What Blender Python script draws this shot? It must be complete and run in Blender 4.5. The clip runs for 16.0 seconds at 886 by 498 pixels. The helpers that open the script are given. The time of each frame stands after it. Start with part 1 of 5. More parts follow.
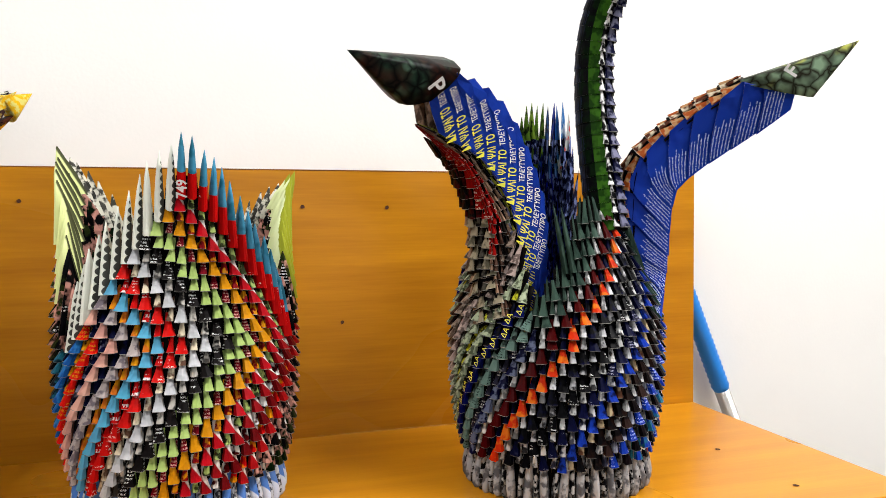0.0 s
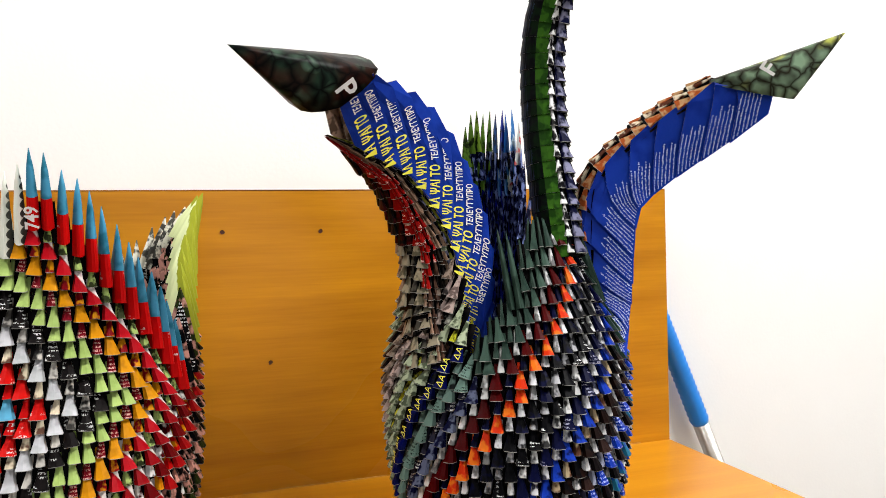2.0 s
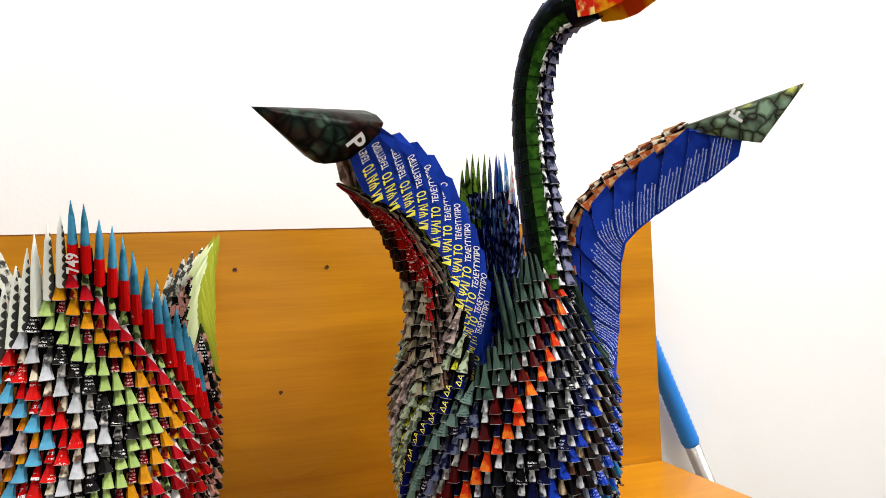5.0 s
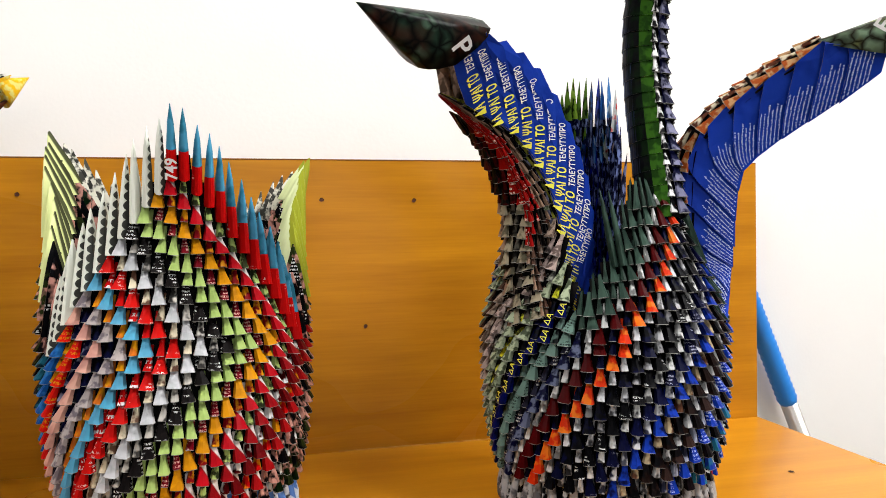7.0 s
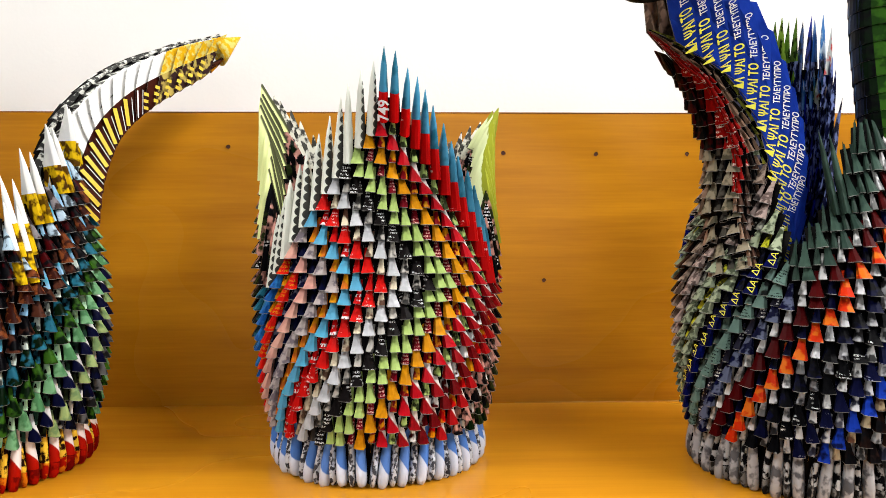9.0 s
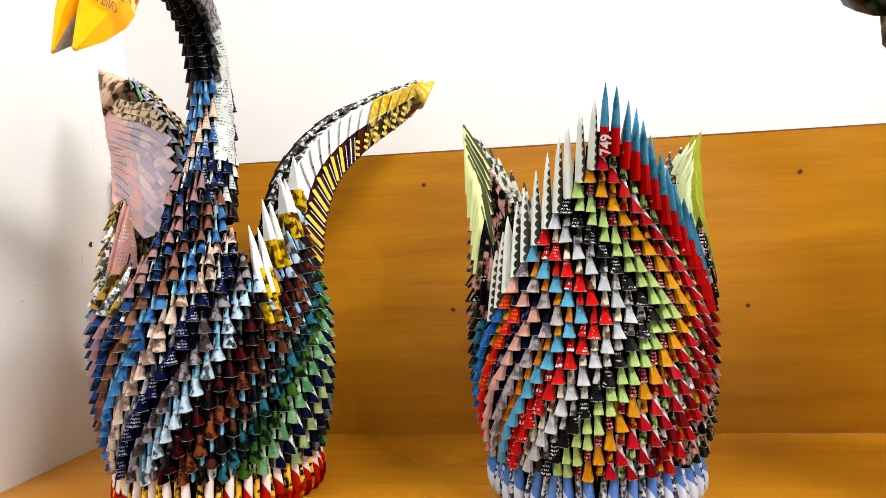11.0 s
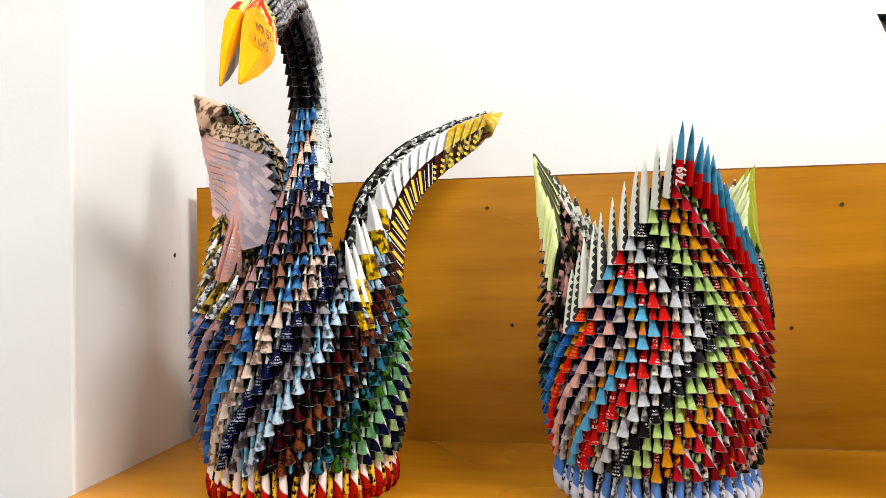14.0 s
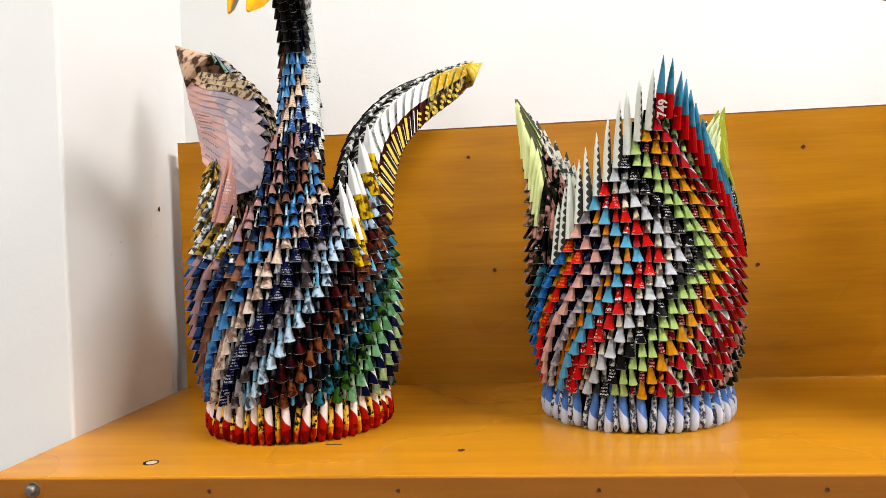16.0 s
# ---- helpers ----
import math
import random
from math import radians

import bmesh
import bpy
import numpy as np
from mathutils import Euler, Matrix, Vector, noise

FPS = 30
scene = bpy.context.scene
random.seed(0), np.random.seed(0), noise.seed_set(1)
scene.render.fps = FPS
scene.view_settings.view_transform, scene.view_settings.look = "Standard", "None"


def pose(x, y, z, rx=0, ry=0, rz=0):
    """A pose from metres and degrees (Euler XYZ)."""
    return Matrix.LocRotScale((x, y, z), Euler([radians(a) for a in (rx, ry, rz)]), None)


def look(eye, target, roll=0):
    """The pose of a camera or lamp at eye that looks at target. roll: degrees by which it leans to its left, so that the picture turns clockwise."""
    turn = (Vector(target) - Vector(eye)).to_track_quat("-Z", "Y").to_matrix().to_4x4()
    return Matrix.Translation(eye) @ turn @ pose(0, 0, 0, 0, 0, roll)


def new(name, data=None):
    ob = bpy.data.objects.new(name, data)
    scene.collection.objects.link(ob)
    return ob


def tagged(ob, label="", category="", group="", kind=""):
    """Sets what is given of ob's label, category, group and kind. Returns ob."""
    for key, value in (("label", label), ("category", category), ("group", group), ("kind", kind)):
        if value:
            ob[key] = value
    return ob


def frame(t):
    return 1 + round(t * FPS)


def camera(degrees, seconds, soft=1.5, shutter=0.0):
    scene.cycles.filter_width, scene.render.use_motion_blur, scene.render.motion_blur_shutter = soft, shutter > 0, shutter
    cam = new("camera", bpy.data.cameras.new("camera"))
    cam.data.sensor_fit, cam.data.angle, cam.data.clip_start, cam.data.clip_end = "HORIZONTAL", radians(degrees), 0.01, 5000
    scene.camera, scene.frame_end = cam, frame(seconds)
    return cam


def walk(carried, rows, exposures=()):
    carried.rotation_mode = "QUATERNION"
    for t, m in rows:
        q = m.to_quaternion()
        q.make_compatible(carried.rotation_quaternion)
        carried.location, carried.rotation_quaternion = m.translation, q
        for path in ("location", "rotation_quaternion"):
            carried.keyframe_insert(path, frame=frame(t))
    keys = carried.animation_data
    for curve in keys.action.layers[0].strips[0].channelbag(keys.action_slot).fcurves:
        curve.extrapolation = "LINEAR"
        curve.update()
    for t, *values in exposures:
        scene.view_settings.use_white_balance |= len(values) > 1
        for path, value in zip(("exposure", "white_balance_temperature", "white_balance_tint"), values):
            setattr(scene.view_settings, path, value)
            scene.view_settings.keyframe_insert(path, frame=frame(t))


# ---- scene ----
cam = camera(64.1, 16.0, soft=0.4)
EXPOSURE = 0.27
PATH = [
    (0, (-0.116, -0.811, 0.243), (0.446, 1.107, 0.17), -0.5),
    (0.5, (-0.104, -0.798, 0.238), (0.48, 1.113, 0.15), -0.0),
    (1, (-0.085, -0.769, 0.244), (0.535, 1.131, 0.174), -0.3),
    (1.5, (-0.065, -0.733, 0.245), (0.537, 1.172, 0.164), -0.9),
    (2, (-0.049, -0.735, 0.252), (0.561, 1.17, 0.22), -1.4),
    (2.5, (-0.049, -0.754, 0.26), (0.571, 1.148, 0.259), -1.2),
    (3, (-0.055, -0.764, 0.267), (0.589, 1.13, 0.294), -1.6),
    (3.2, (-0.065, -0.769, 0.265), (0.603, 1.115, 0.323), -1.2),
    (5.3, (-0.068, -0.777, 0.255), (0.553, 1.124, 0.3), -2.3),
    (5.5, (-0.069, -0.774, 0.252), (0.553, 1.127, 0.287), -2.1),
    (6, (-0.071, -0.76, 0.246), (0.576, 1.132, 0.245), -1.9),
    (6.5, (-0.074, -0.751, 0.234), (0.504, 1.164, 0.212), -1.4),
    (7, (-0.087, -0.741, 0.225), (0.365, 1.207, 0.184), -0.9),
    (7.5, (-0.099, -0.741, 0.224), (0.239, 1.229, 0.169), -1.1),
    (8, (-0.112, -0.743, 0.218), (0.143, 1.239, 0.136), -0.7),
    (8.5, (-0.122, -0.741, 0.21), (0.054, 1.25, 0.136), -0.8),
    (9, (-0.128, -0.737, 0.202), (-0.068, 1.259, 0.097), -0.1),
    (9.5, (-0.136, -0.737, 0.204), (-0.161, 1.259, 0.093), -1.0),
    (10, (-0.153, -0.74, 0.205), (-0.291, 1.252, 0.089), -1.0),
    (10.2, (-0.162, -0.742, 0.204), (-0.363, 1.246, 0.105), -1.3),
    (12.3, (-0.218, -0.773, 0.226), (-0.566, 1.197, 0.257), -2.5),
    (12.5, (-0.221, -0.777, 0.226), (-0.575, 1.191, 0.265), -2.3),
    (13, (-0.232, -0.779, 0.221), (-0.576, 1.191, 0.254), -1.8),
    (13.5, (-0.239, -0.788, 0.213), (-0.566, 1.185, 0.235), -1.0),
    (14, (-0.246, -0.814, 0.208), (-0.568, 1.16, 0.244), -1.0),
    (14.5, (-0.255, -0.829, 0.198), (-0.524, 1.153, 0.215), -1.4),
    (15, (-0.262, -0.839, 0.194), (-0.473, 1.15, 0.199), -1.6),
    (15.5, (-0.27, -0.842, 0.184), (-0.464, 1.148, 0.157), -1.5),
    (16, (-0.274, -0.841, 0.169), (-0.479, 1.148, 0.151), -2.2),
]
walk(cam, [(t, look(eye, target, roll)) for t, eye, target, roll in PATH], [(0.0, EXPOSURE - 0.06), (2.0, EXPOSURE), (7.5, EXPOSURE - 0.05), (9.5, EXPOSURE + 0.10), (13.0, EXPOSURE + 0.06), (16.0, EXPOSURE - 0.03)])

# ---------------------------------------------------------------- light
world = bpy.data.worlds.new("world")
scene.world = world
world.use_nodes = True
world.node_tree.nodes["Background"].inputs[0].default_value = (0.9, 0.95, 1.0, 1)
world.node_tree.nodes["Background"].inputs[1].default_value = 0.1


def area_lamp(name, eye, target, size_x, size_y, watts, colour=(1, 1, 1)):
    data = bpy.data.lights.new(name, "AREA")
    data.shape, data.size, data.size_y = "RECTANGLE", size_x, size_y
    data.energy, data.color = watts, colour
    ob = new(name, data)
    ob.matrix_world = look(eye, target)
    return ob


area_lamp("ceiling_lamp", (-1.2, -1.0, 1.88), (-0.3, -0.2, 0.1), 1.2, 0.45, 30, (1.0, 0.99, 0.975))
area_lamp("ceiling_lamp", (1.2, -1.0, 1.88), (0.0, -0.2, 0.1), 1.2, 0.45, 69, (1.0, 0.99, 0.975))
# unseen fill lamp, added to lift the front faces of the figures
area_lamp("window_light", (0.3, -3.9, 1.0), (-0.1, 0, 0.2), 2.0, 1.3, 18, (0.98, 0.985, 1.0))


# ---------------------------------------------------------------- materials
def nodes_of(name):
    mat = bpy.data.materials.new(name)
    mat.use_nodes = True
    tree = mat.node_tree
    return mat, tree, tree.nodes["Principled BSDF"]


def mix_colour(tree, fac, a, b):
    n = tree.nodes.new("ShaderNodeMix")
    n.data_type = "RGBA"
    for slot, value in ((0, fac), (6, a), (7, b)):
        if isinstance(value, bpy.types.NodeSocket):
            tree.links.new(value, n.inputs[slot])
        elif slot == 0:
            n.inputs[slot].default_value = value
        else:
            n.inputs[slot].default_value = (*value, 1)
    return n.outputs[2]


def mathn(tree, op, a, b=0.0):
    n = tree.nodes.new("ShaderNodeMath")
    n.operation = op
    for i, v in enumerate((a, b)):
        if isinstance(v, bpy.types.NodeSocket):
            tree.links.new(v, n.inputs[i])
        else:
            n.inputs[i].default_value = v
    return n.outputs[0]


def noise_of(tree, vector, scale, detail=3.0, rough=0.5):
    n = tree.nodes.new("ShaderNodeTexNoise")
    n.inputs["Scale"].default_value, n.inputs["Detail"].default_value = scale, detail
    n.inputs["Roughness"].default_value = rough
    if vector is not None:
        tree.links.new(vector, n.inputs["Vector"])
    return n.outputs["Fac"]


def mapped(tree, scale=(1, 1, 1), source="Object"):
    tc = tree.nodes.new("ShaderNodeTexCoord")
    m = tree.nodes.new("ShaderNodeMapping")
    m.inputs["Scale"].default_value = scale
    tree.links.new(tc.outputs[source], m.inputs["Vector"])
    return m.outputs["Vector"]


def step(tree, value, lo, hi):
    n = tree.nodes.new("ShaderNodeMapRange")
    n.inputs["From Min"].default_value, n.inputs["From Max"].default_value = lo, hi
    tree.links.new(value, n.inputs["Value"])
    return n.outputs["Result"]


def bump(tree, bsdf, height, strength, distance):
    n = tree.nodes.new("ShaderNodeBump")
    n.inputs["Strength"].default_value, n.inputs["Distance"].default_value = strength, distance
    tree.links.new(height, n.inputs["Height"])
    tree.links.new(n.outputs["Normal"], bsdf.inputs["Normal"])


def paint(name, colour, rough=0.7, wear=0.06, scale=9.0):
    mat, tree, bsdf = nodes_of(name)
    v = mapped(tree)
    a = noise_of(tree, v, scale, 4)
    dark = tuple(c * (1 - wear) for c in colour)
    tree.links.new(mix_colour(tree, a, dark, colour), bsdf.inputs["Base Color"])
    bsdf.inputs["Roughness"].default_value = rough
    bump(tree, bsdf, noise_of(tree, v, 260, 3), 0.25, 0.0006)
    return mat


def laminate(name, dark, light, gloss=0.28):
    """Wood-grain laminate: long streaks along one axis, with a satin gloss."""
    mat, tree, bsdf = nodes_of(name)
    broad = noise_of(tree, mapped(tree, (1.3, 14, 14)), 3.0, 4, 0.55)
    fine = noise_of(tree, mapped(tree, (5, 150, 150)), 3.0, 3, 0.6)
    patch = noise_of(tree, mapped(tree, (1, 1, 1)), 3.5, 2)
    f = mathn(tree, "ADD", mathn(tree, "MULTIPLY", broad, 0.65), mathn(tree, "MULTIPLY", fine, 0.2))
    f = mathn(tree, "ADD", f, mathn(tree, "MULTIPLY", patch, 0.2))
    tree.links.new(mix_colour(tree, step(tree, f, 0.32, 0.72), dark, light), bsdf.inputs["Base Color"])
    tree.links.new(mathn(tree, "ADD", mathn(tree, "MULTIPLY", patch, 0.12), 0.22), bsdf.inputs["Roughness"])
    bsdf.inputs["Specular IOR Level"].default_value = gloss
    bump(tree, bsdf, fine, 0.06, 0.0005)
    return mat


PAPERS = {}


def paper(c1, c2=None, amount=0.35, size=1.0):
    """Glossy magazine paper, printed in c1 with broken patches of c2."""
    c2 = c2 or tuple(0.72 * c for c in c1)
    key = (c1, c2, amount, size)
    if key in PAPERS:
        return PAPERS[key]
    c1, c2 = [tuple(1.25 * v**1.5 for v in c) for c in (c1, c2)]  # dense printing ink
    mat, tree, bsdf = nodes_of("magazine_paper")
    info = tree.nodes.new("ShaderNodeObjectInfo")
    geo = tree.nodes.new("ShaderNodeNewGeometry")
    tc = tree.nodes.new("ShaderNodeTexCoord")
    add = tree.nodes.new("ShaderNodeVectorMath")
    add.operation = "ADD"
    shift = tree.nodes.new("ShaderNodeCombineXYZ")
    r = mathn(tree, "ADD", info.outputs["Random"], geo.outputs["Random Per Island"])
    tree.links.new(mathn(tree, "MULTIPLY", r, 3.1), shift.inputs[0])
    tree.links.new(mathn(tree, "MULTIPLY", r, 1.7), shift.inputs[2])
    tree.links.new(tc.outputs["Object"], add.inputs[0])
    tree.links.new(shift.outputs[0], add.inputs[1])
    v = add.outputs[0]
    if amount <= -4:
        # dark scallops along one side of a white point, on some pieces only
        sep = tree.nodes.new("ShaderNodeSeparateXYZ")
        tree.links.new(tc.outputs["Object"], sep.inputs[0])
        wave = mathn(tree, "ABSOLUTE", mathn(tree, "SINE", mathn(tree, "MULTIPLY", sep.outputs[2], 480)))
        f = mathn(tree, "ADD", sep.outputs[0], mathn(tree, "MULTIPLY", wave, 0.0016))
        mask = mathn(tree, "MULTIPLY", step(tree, f, -0.0018, -0.0015), step(tree, r, 0.95, 0.97))
    elif amount <= -2:
        # two colours that meet along the depth of a fold, or (-3) a dark dot and a shade line on a plain page
        sep = tree.nodes.new("ShaderNodeSeparateXYZ")
        tree.links.new(tc.outputs["Object"], sep.inputs[0])
        f = mathn(tree, "ADD", sep.outputs[1], mathn(tree, "MULTIPLY", noise_of(tree, v, 200, 2), 0.003))
        mask = step(tree, f, 0.007 * size, 0.007 * size + 0.0008)
        if amount <= -3:
            y, z = mathn(tree, "SUBTRACT", sep.outputs[1], 0.0085), mathn(tree, "SUBTRACT", sep.outputs[2], 0.024)
            d = mathn(tree, "ADD", mathn(tree, "MULTIPLY", y, y), mathn(tree, "MULTIPLY", z, z))
            # dark line along the folded edge, painted shade that parts neighbouring points
            rim = mathn(tree, "ADD", sep.outputs[1], mathn(tree, "MULTIPLY", sep.outputs[2], 0.29))
            mask = mathn(tree, "MAXIMUM", step(tree, d, 0.0013**2, 0.0009**2), step(tree, rim, 0.0176, 0.0190))
    elif amount < 0:
        # two colours that meet along a slanting line
        sep = tree.nodes.new("ShaderNodeSeparateXYZ")
        tree.links.new(tc.outputs["Object"], sep.inputs[0])
        f = mathn(tree, "ADD", sep.outputs[2], mathn(tree, "MULTIPLY", sep.outputs[0], 1.2))
        f = mathn(tree, "ADD", f, mathn(tree, "MULTIPLY", r, 0.003))
        mask = step(tree, f, 0.013 * size - 0.0006, 0.013 * size + 0.0006)
    elif amount <= 0.26:
        # small print: broken dashes in lines
        sep = tree.nodes.new("ShaderNodeSeparateXYZ")
        tree.links.new(v, sep.inputs[0])
        line = mathn(tree, "FRACT", mathn(tree, "MULTIPLY", sep.outputs[2], 330 / size))
        squash = tree.nodes.new("ShaderNodeVectorMath")
        squash.operation = "MULTIPLY"
        squash.inputs[1].default_value = (1.0, 1.0, 0.25)
        tree.links.new(v, squash.inputs[0])
        dash = noise_of(tree, squash.outputs[0], 1100 / size, 1)
        where = step(tree, noise_of(tree, v, 90 / size, 1), 0.71 - amount, 0.75 - amount)
        mask = mathn(tree, "MULTIPLY", step(tree, line, 0.45, 0.5), step(tree, dash, 0.47, 0.52))
        mask = mathn(tree, "MULTIPLY", mask, where)
    else:
        # printed picture: soft broad shapes
        a = noise_of(tree, v, 120 / size, 2.5)
        edge = 0.36 + 0.24 * (1 - amount)
        mask = step(tree, a, edge - 0.05, edge + 0.05)
    col = mix_colour(tree, mask, c1, c2)
    tint = mathn(tree, "MULTIPLY", r, 0.16)
    col = mix_colour(tree, tint, col, tuple(0.35 * c for c in c1))
    tree.links.new(col, bsdf.inputs["Base Color"])
    bump(tree, bsdf, noise_of(tree, v, 240, 2), 0.35, 0.0006)
    bsdf.inputs["Roughness"].default_value = 0.4
    bsdf.inputs["Specular IOR Level"].default_value = 0.03
    PAPERS[key] = mat
    return mat


M_WALL = paint("wall_paint", (0.82, 0.81, 0.79), 0.75)
M_CEIL = paint("ceiling_paint", (0.8, 0.8, 0.78), 0.85)
M_FLOOR = paint("floor_vinyl", (0.32, 0.30, 0.27), 0.45, 0.25, 4)
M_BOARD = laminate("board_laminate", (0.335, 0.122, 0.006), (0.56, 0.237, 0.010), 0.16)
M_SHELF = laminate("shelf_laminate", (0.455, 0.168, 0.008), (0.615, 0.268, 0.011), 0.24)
M_EDGE = laminate("edge_band", (0.25, 0.08, 0.008), (0.35, 0.125, 0.014))
M_HOLE = paint("dark_hole", (0.06, 0.016, 0.006), 0.9)
M_METAL, _t, _b = nodes_of("dull_metal")
_b.inputs["Metallic"].default_value, _b.inputs["Roughness"].default_value = 1.0, 0.38
_t.links.new(mix_colour(_t, noise_of(_t, mapped(_t), 60, 3), (0.42, 0.4, 0.37), (0.6, 0.58, 0.55)), _b.inputs["Base Color"])
M_BOLT, _t, _b = nodes_of("tarnished_bolt")
_b.inputs["Metallic"].default_value, _b.inputs["Roughness"].default_value = 1.0, 0.5
_t.links.new(mix_colour(_t, noise_of(_t, mapped(_t), 300, 3), (0.12, 0.10, 0.08), (0.3, 0.27, 0.23)), _b.inputs["Base Color"])
M_BLUE = paint("blue_plastic", (0.012, 0.22, 0.72), 0.42, 0.15, 30)
# near-black paper that paints shade into hem hollows and the gaps between pieces
M_GAP_SHADE = paper((0.012, 0.012, 0.014), (0.03, 0.025, 0.025), 0.3)
M_EDGEPAPER = paper((0.42, 0.41, 0.39), (0.2, 0.19, 0.18), 0.45)


# ---------------------------------------------------------------- mesh helpers
def mesh_of(name, verts, faces, mats, index=None, smooth=False):
    me = bpy.data.meshes.new(name)
    me.from_pydata(verts, [], faces)
    for m in mats:
        me.materials.append(m)
    if index is not None:
        me.polygons.foreach_set("material_index", index)
    if smooth:
        me.polygons.foreach_set("use_smooth", smooth if isinstance(smooth, list) else [True] * len(me.polygons))
    me.update()
    return me


def part(name, bm, material, parent, label=""):
    me = bpy.data.meshes.new(name)
    bmesh.ops.recalc_face_normals(bm, faces=bm.faces)
    bm.to_mesh(me)
    bm.free()
    for m in material if isinstance(material, (list, tuple)) else (material,):
        me.materials.append(m)
    ob = new(name, me)
    ob.parent = parent
    if label:
        tagged(ob, label)
    return ob


def box(lo, hi, bevel=0.0, segs=2):
    bm = bmesh.new()
    bmesh.ops.create_cube(bm, size=1)
    for v in bm.verts:
        v.co = Vector([lo[i] + (v.co[i] + 0.5) * (hi[i] - lo[i]) for i in range(3)])
    if bevel:
        bmesh.ops.bevel(bm, geom=list(bm.edges), offset=bevel, segments=segs, affect="EDGES", profile=0.5)
    return bm


def tube(points, radii, sides=16, cap=True):
    bm = bmesh.new()
    rings = []
    pts = [Vector(p) for p in points]
    for i, p in enumerate(pts):
        d = (pts[min(i + 1, len(pts) - 1)] - pts[max(i - 1, 0)]).normalized()
        x = d.cross(Vector((0.3, 1, 0.1))).normalized()
        y = d.cross(x)
        rings.append([bm.verts.new(p + radii[i] * (math.cos(a) * x + math.sin(a) * y)) for a in (2 * math.pi * k / sides for k in range(sides))])
    for a, b in zip(rings, rings[1:]):
        for k in range(sides):
            bm.faces.new((a[k], a[(k + 1) % sides], b[(k + 1) % sides], b[k])).smooth = True
    if cap:
        bm.faces.new(rings[0])
        bm.faces.new(rings[-1])
    return bm


def setting(name, bm, mat, label, category):
    return tagged(part(name, bm, mat, None), label, category, kind="structure")


# ---------------------------------------------------------------- room
WALL_Y = 0.055
FLOOR_Z, CEIL_Z = -0.75, 1.95
setting("floor", box((-3.2, -4.2, FLOOR_Z - 0.1), (3.2, WALL_Y + 0.15, FLOOR_Z)), M_FLOOR, "plain grey-brown vinyl floor of the room", "floor")
setting("ceiling", box((-3.2, -4.2, CEIL_Z), (3.2, WALL_Y + 0.15, CEIL_Z + 0.1)), M_CEIL, "plain white painted ceiling", "ceiling")
setting("wall_north", box((-3.2, WALL_Y, FLOOR_Z), (3.2, WALL_Y + 0.15, CEIL_Z)), M_WALL, "bright white painted wall behind the shelf", "wall")
setting("wall_west", box((-3.2, -4.2, FLOOR_Z), (-3.05, WALL_Y, CEIL_Z)), M_WALL, "plain white painted side wall", "wall")
setting("wall_east", box((3.05, -4.2, FLOOR_Z), (3.2, WALL_Y, CEIL_Z)), M_WALL, "plain white painted side wall", "wall")
setting("wall_south", box((-3.05, -4.2, FLOOR_Z), (3.05, -4.05, CEIL_Z)), M_WALL, "plain white painted wall", "wall")
setting("wall_recess", box((-1.0, -0.03, FLOOR_Z), (-0.702, WALL_Y, CEIL_Z)), M_WALL, "narrow shadowed recess between the pier and the back panel", "wall")
pier = setting("wall_pier", box((-1.0, -0.222, FLOOR_Z), (-0.690, -0.03, CEIL_Z), 0.003), M_WALL, "white plastered wall pier with small scuffs beside the shelf", "wall")

# ---------------------------------------------------------------- shelf unit
XL, XR, YF, BOARD_H = -0.687, 0.471, -0.332, 0.304


def hole(parent, place, normal, radius, mat=M_HOLE, name="screw_hole"):
    """A shallow drilled hole with a chipped rim, set in a surface."""
    n = Vector(normal)
    q = n.to_track_quat("Z", "Y").to_matrix().to_4x4()
    bm = bmesh.new()
    k = 9
    outer = [bm.verts.new((radius * (1 + 0.25 * random.uniform(-1, 1)) * math.cos(a), radius * (1 + 0.25 * random.uniform(-1, 1)) * math.sin(a), 0.0005)) for a in (2 * math.pi * i / k for i in range(k))]
    inner = [bm.verts.new((0.6 * v.co.x, 0.6 * v.co.y, 0.0002)) for v in outer]
    for i in range(k):
        bm.faces.new((outer[i], outer[(i + 1) % k], inner[(i + 1) % k], inner[i]))
    bm.faces.new(inner)
    ob = part(name, bm, mat, parent)
    ob.matrix_basis = Matrix.Translation(place) @ q
    return ob


shelf = tagged(new("shelf_unit"), "honey-coloured wood-laminate shelf with a low back panel", "shelf")
part("shelf_board", box((XL - 0.004, YF, -0.02), (XR, 0.0, 0.0), 0.0012), M_SHELF, shelf, "honey laminate shelf board with drilled holes")
part("front_edge", box((XL - 0.004, YF - 0.0015, -0.0198), (XR, YF - 0.0002, -0.0012), 0.0004), M_EDGE, shelf, "brown edge band with screw holes")
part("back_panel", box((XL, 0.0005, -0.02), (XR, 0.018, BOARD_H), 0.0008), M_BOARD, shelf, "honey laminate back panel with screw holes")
part("panel_edge", box((XL, 0.0, BOARD_H), (XR, 0.0182, BOARD_H + 0.0008), 0.0002), M_EDGE, shelf)
for x0 in (XL, XR - 0.018):
    part("side_panel", box((x0, YF + 0.01, FLOOR_Z), (x0 + 0.018, 0.0, -0.0202), 0.001), M_SHELF, shelf)
for x, z in ((-0.043, 0.263), (0.054, 0.262), (0.0, 0.130), (-0.326, 0.269), (-0.300, 0.134), (0.372, 0.14), (0.15, 0.262)):
    hole(shelf, (x, 0.0003, z), (0, -1, 0), 0.0022)
for x, y in ((0.371, -0.065), (0.371, -0.179), (0.372, -0.288), (-0.324, -0.271)):
    hole(shelf, (x, y, 0.0), (0, 0, 1), 0.0030)
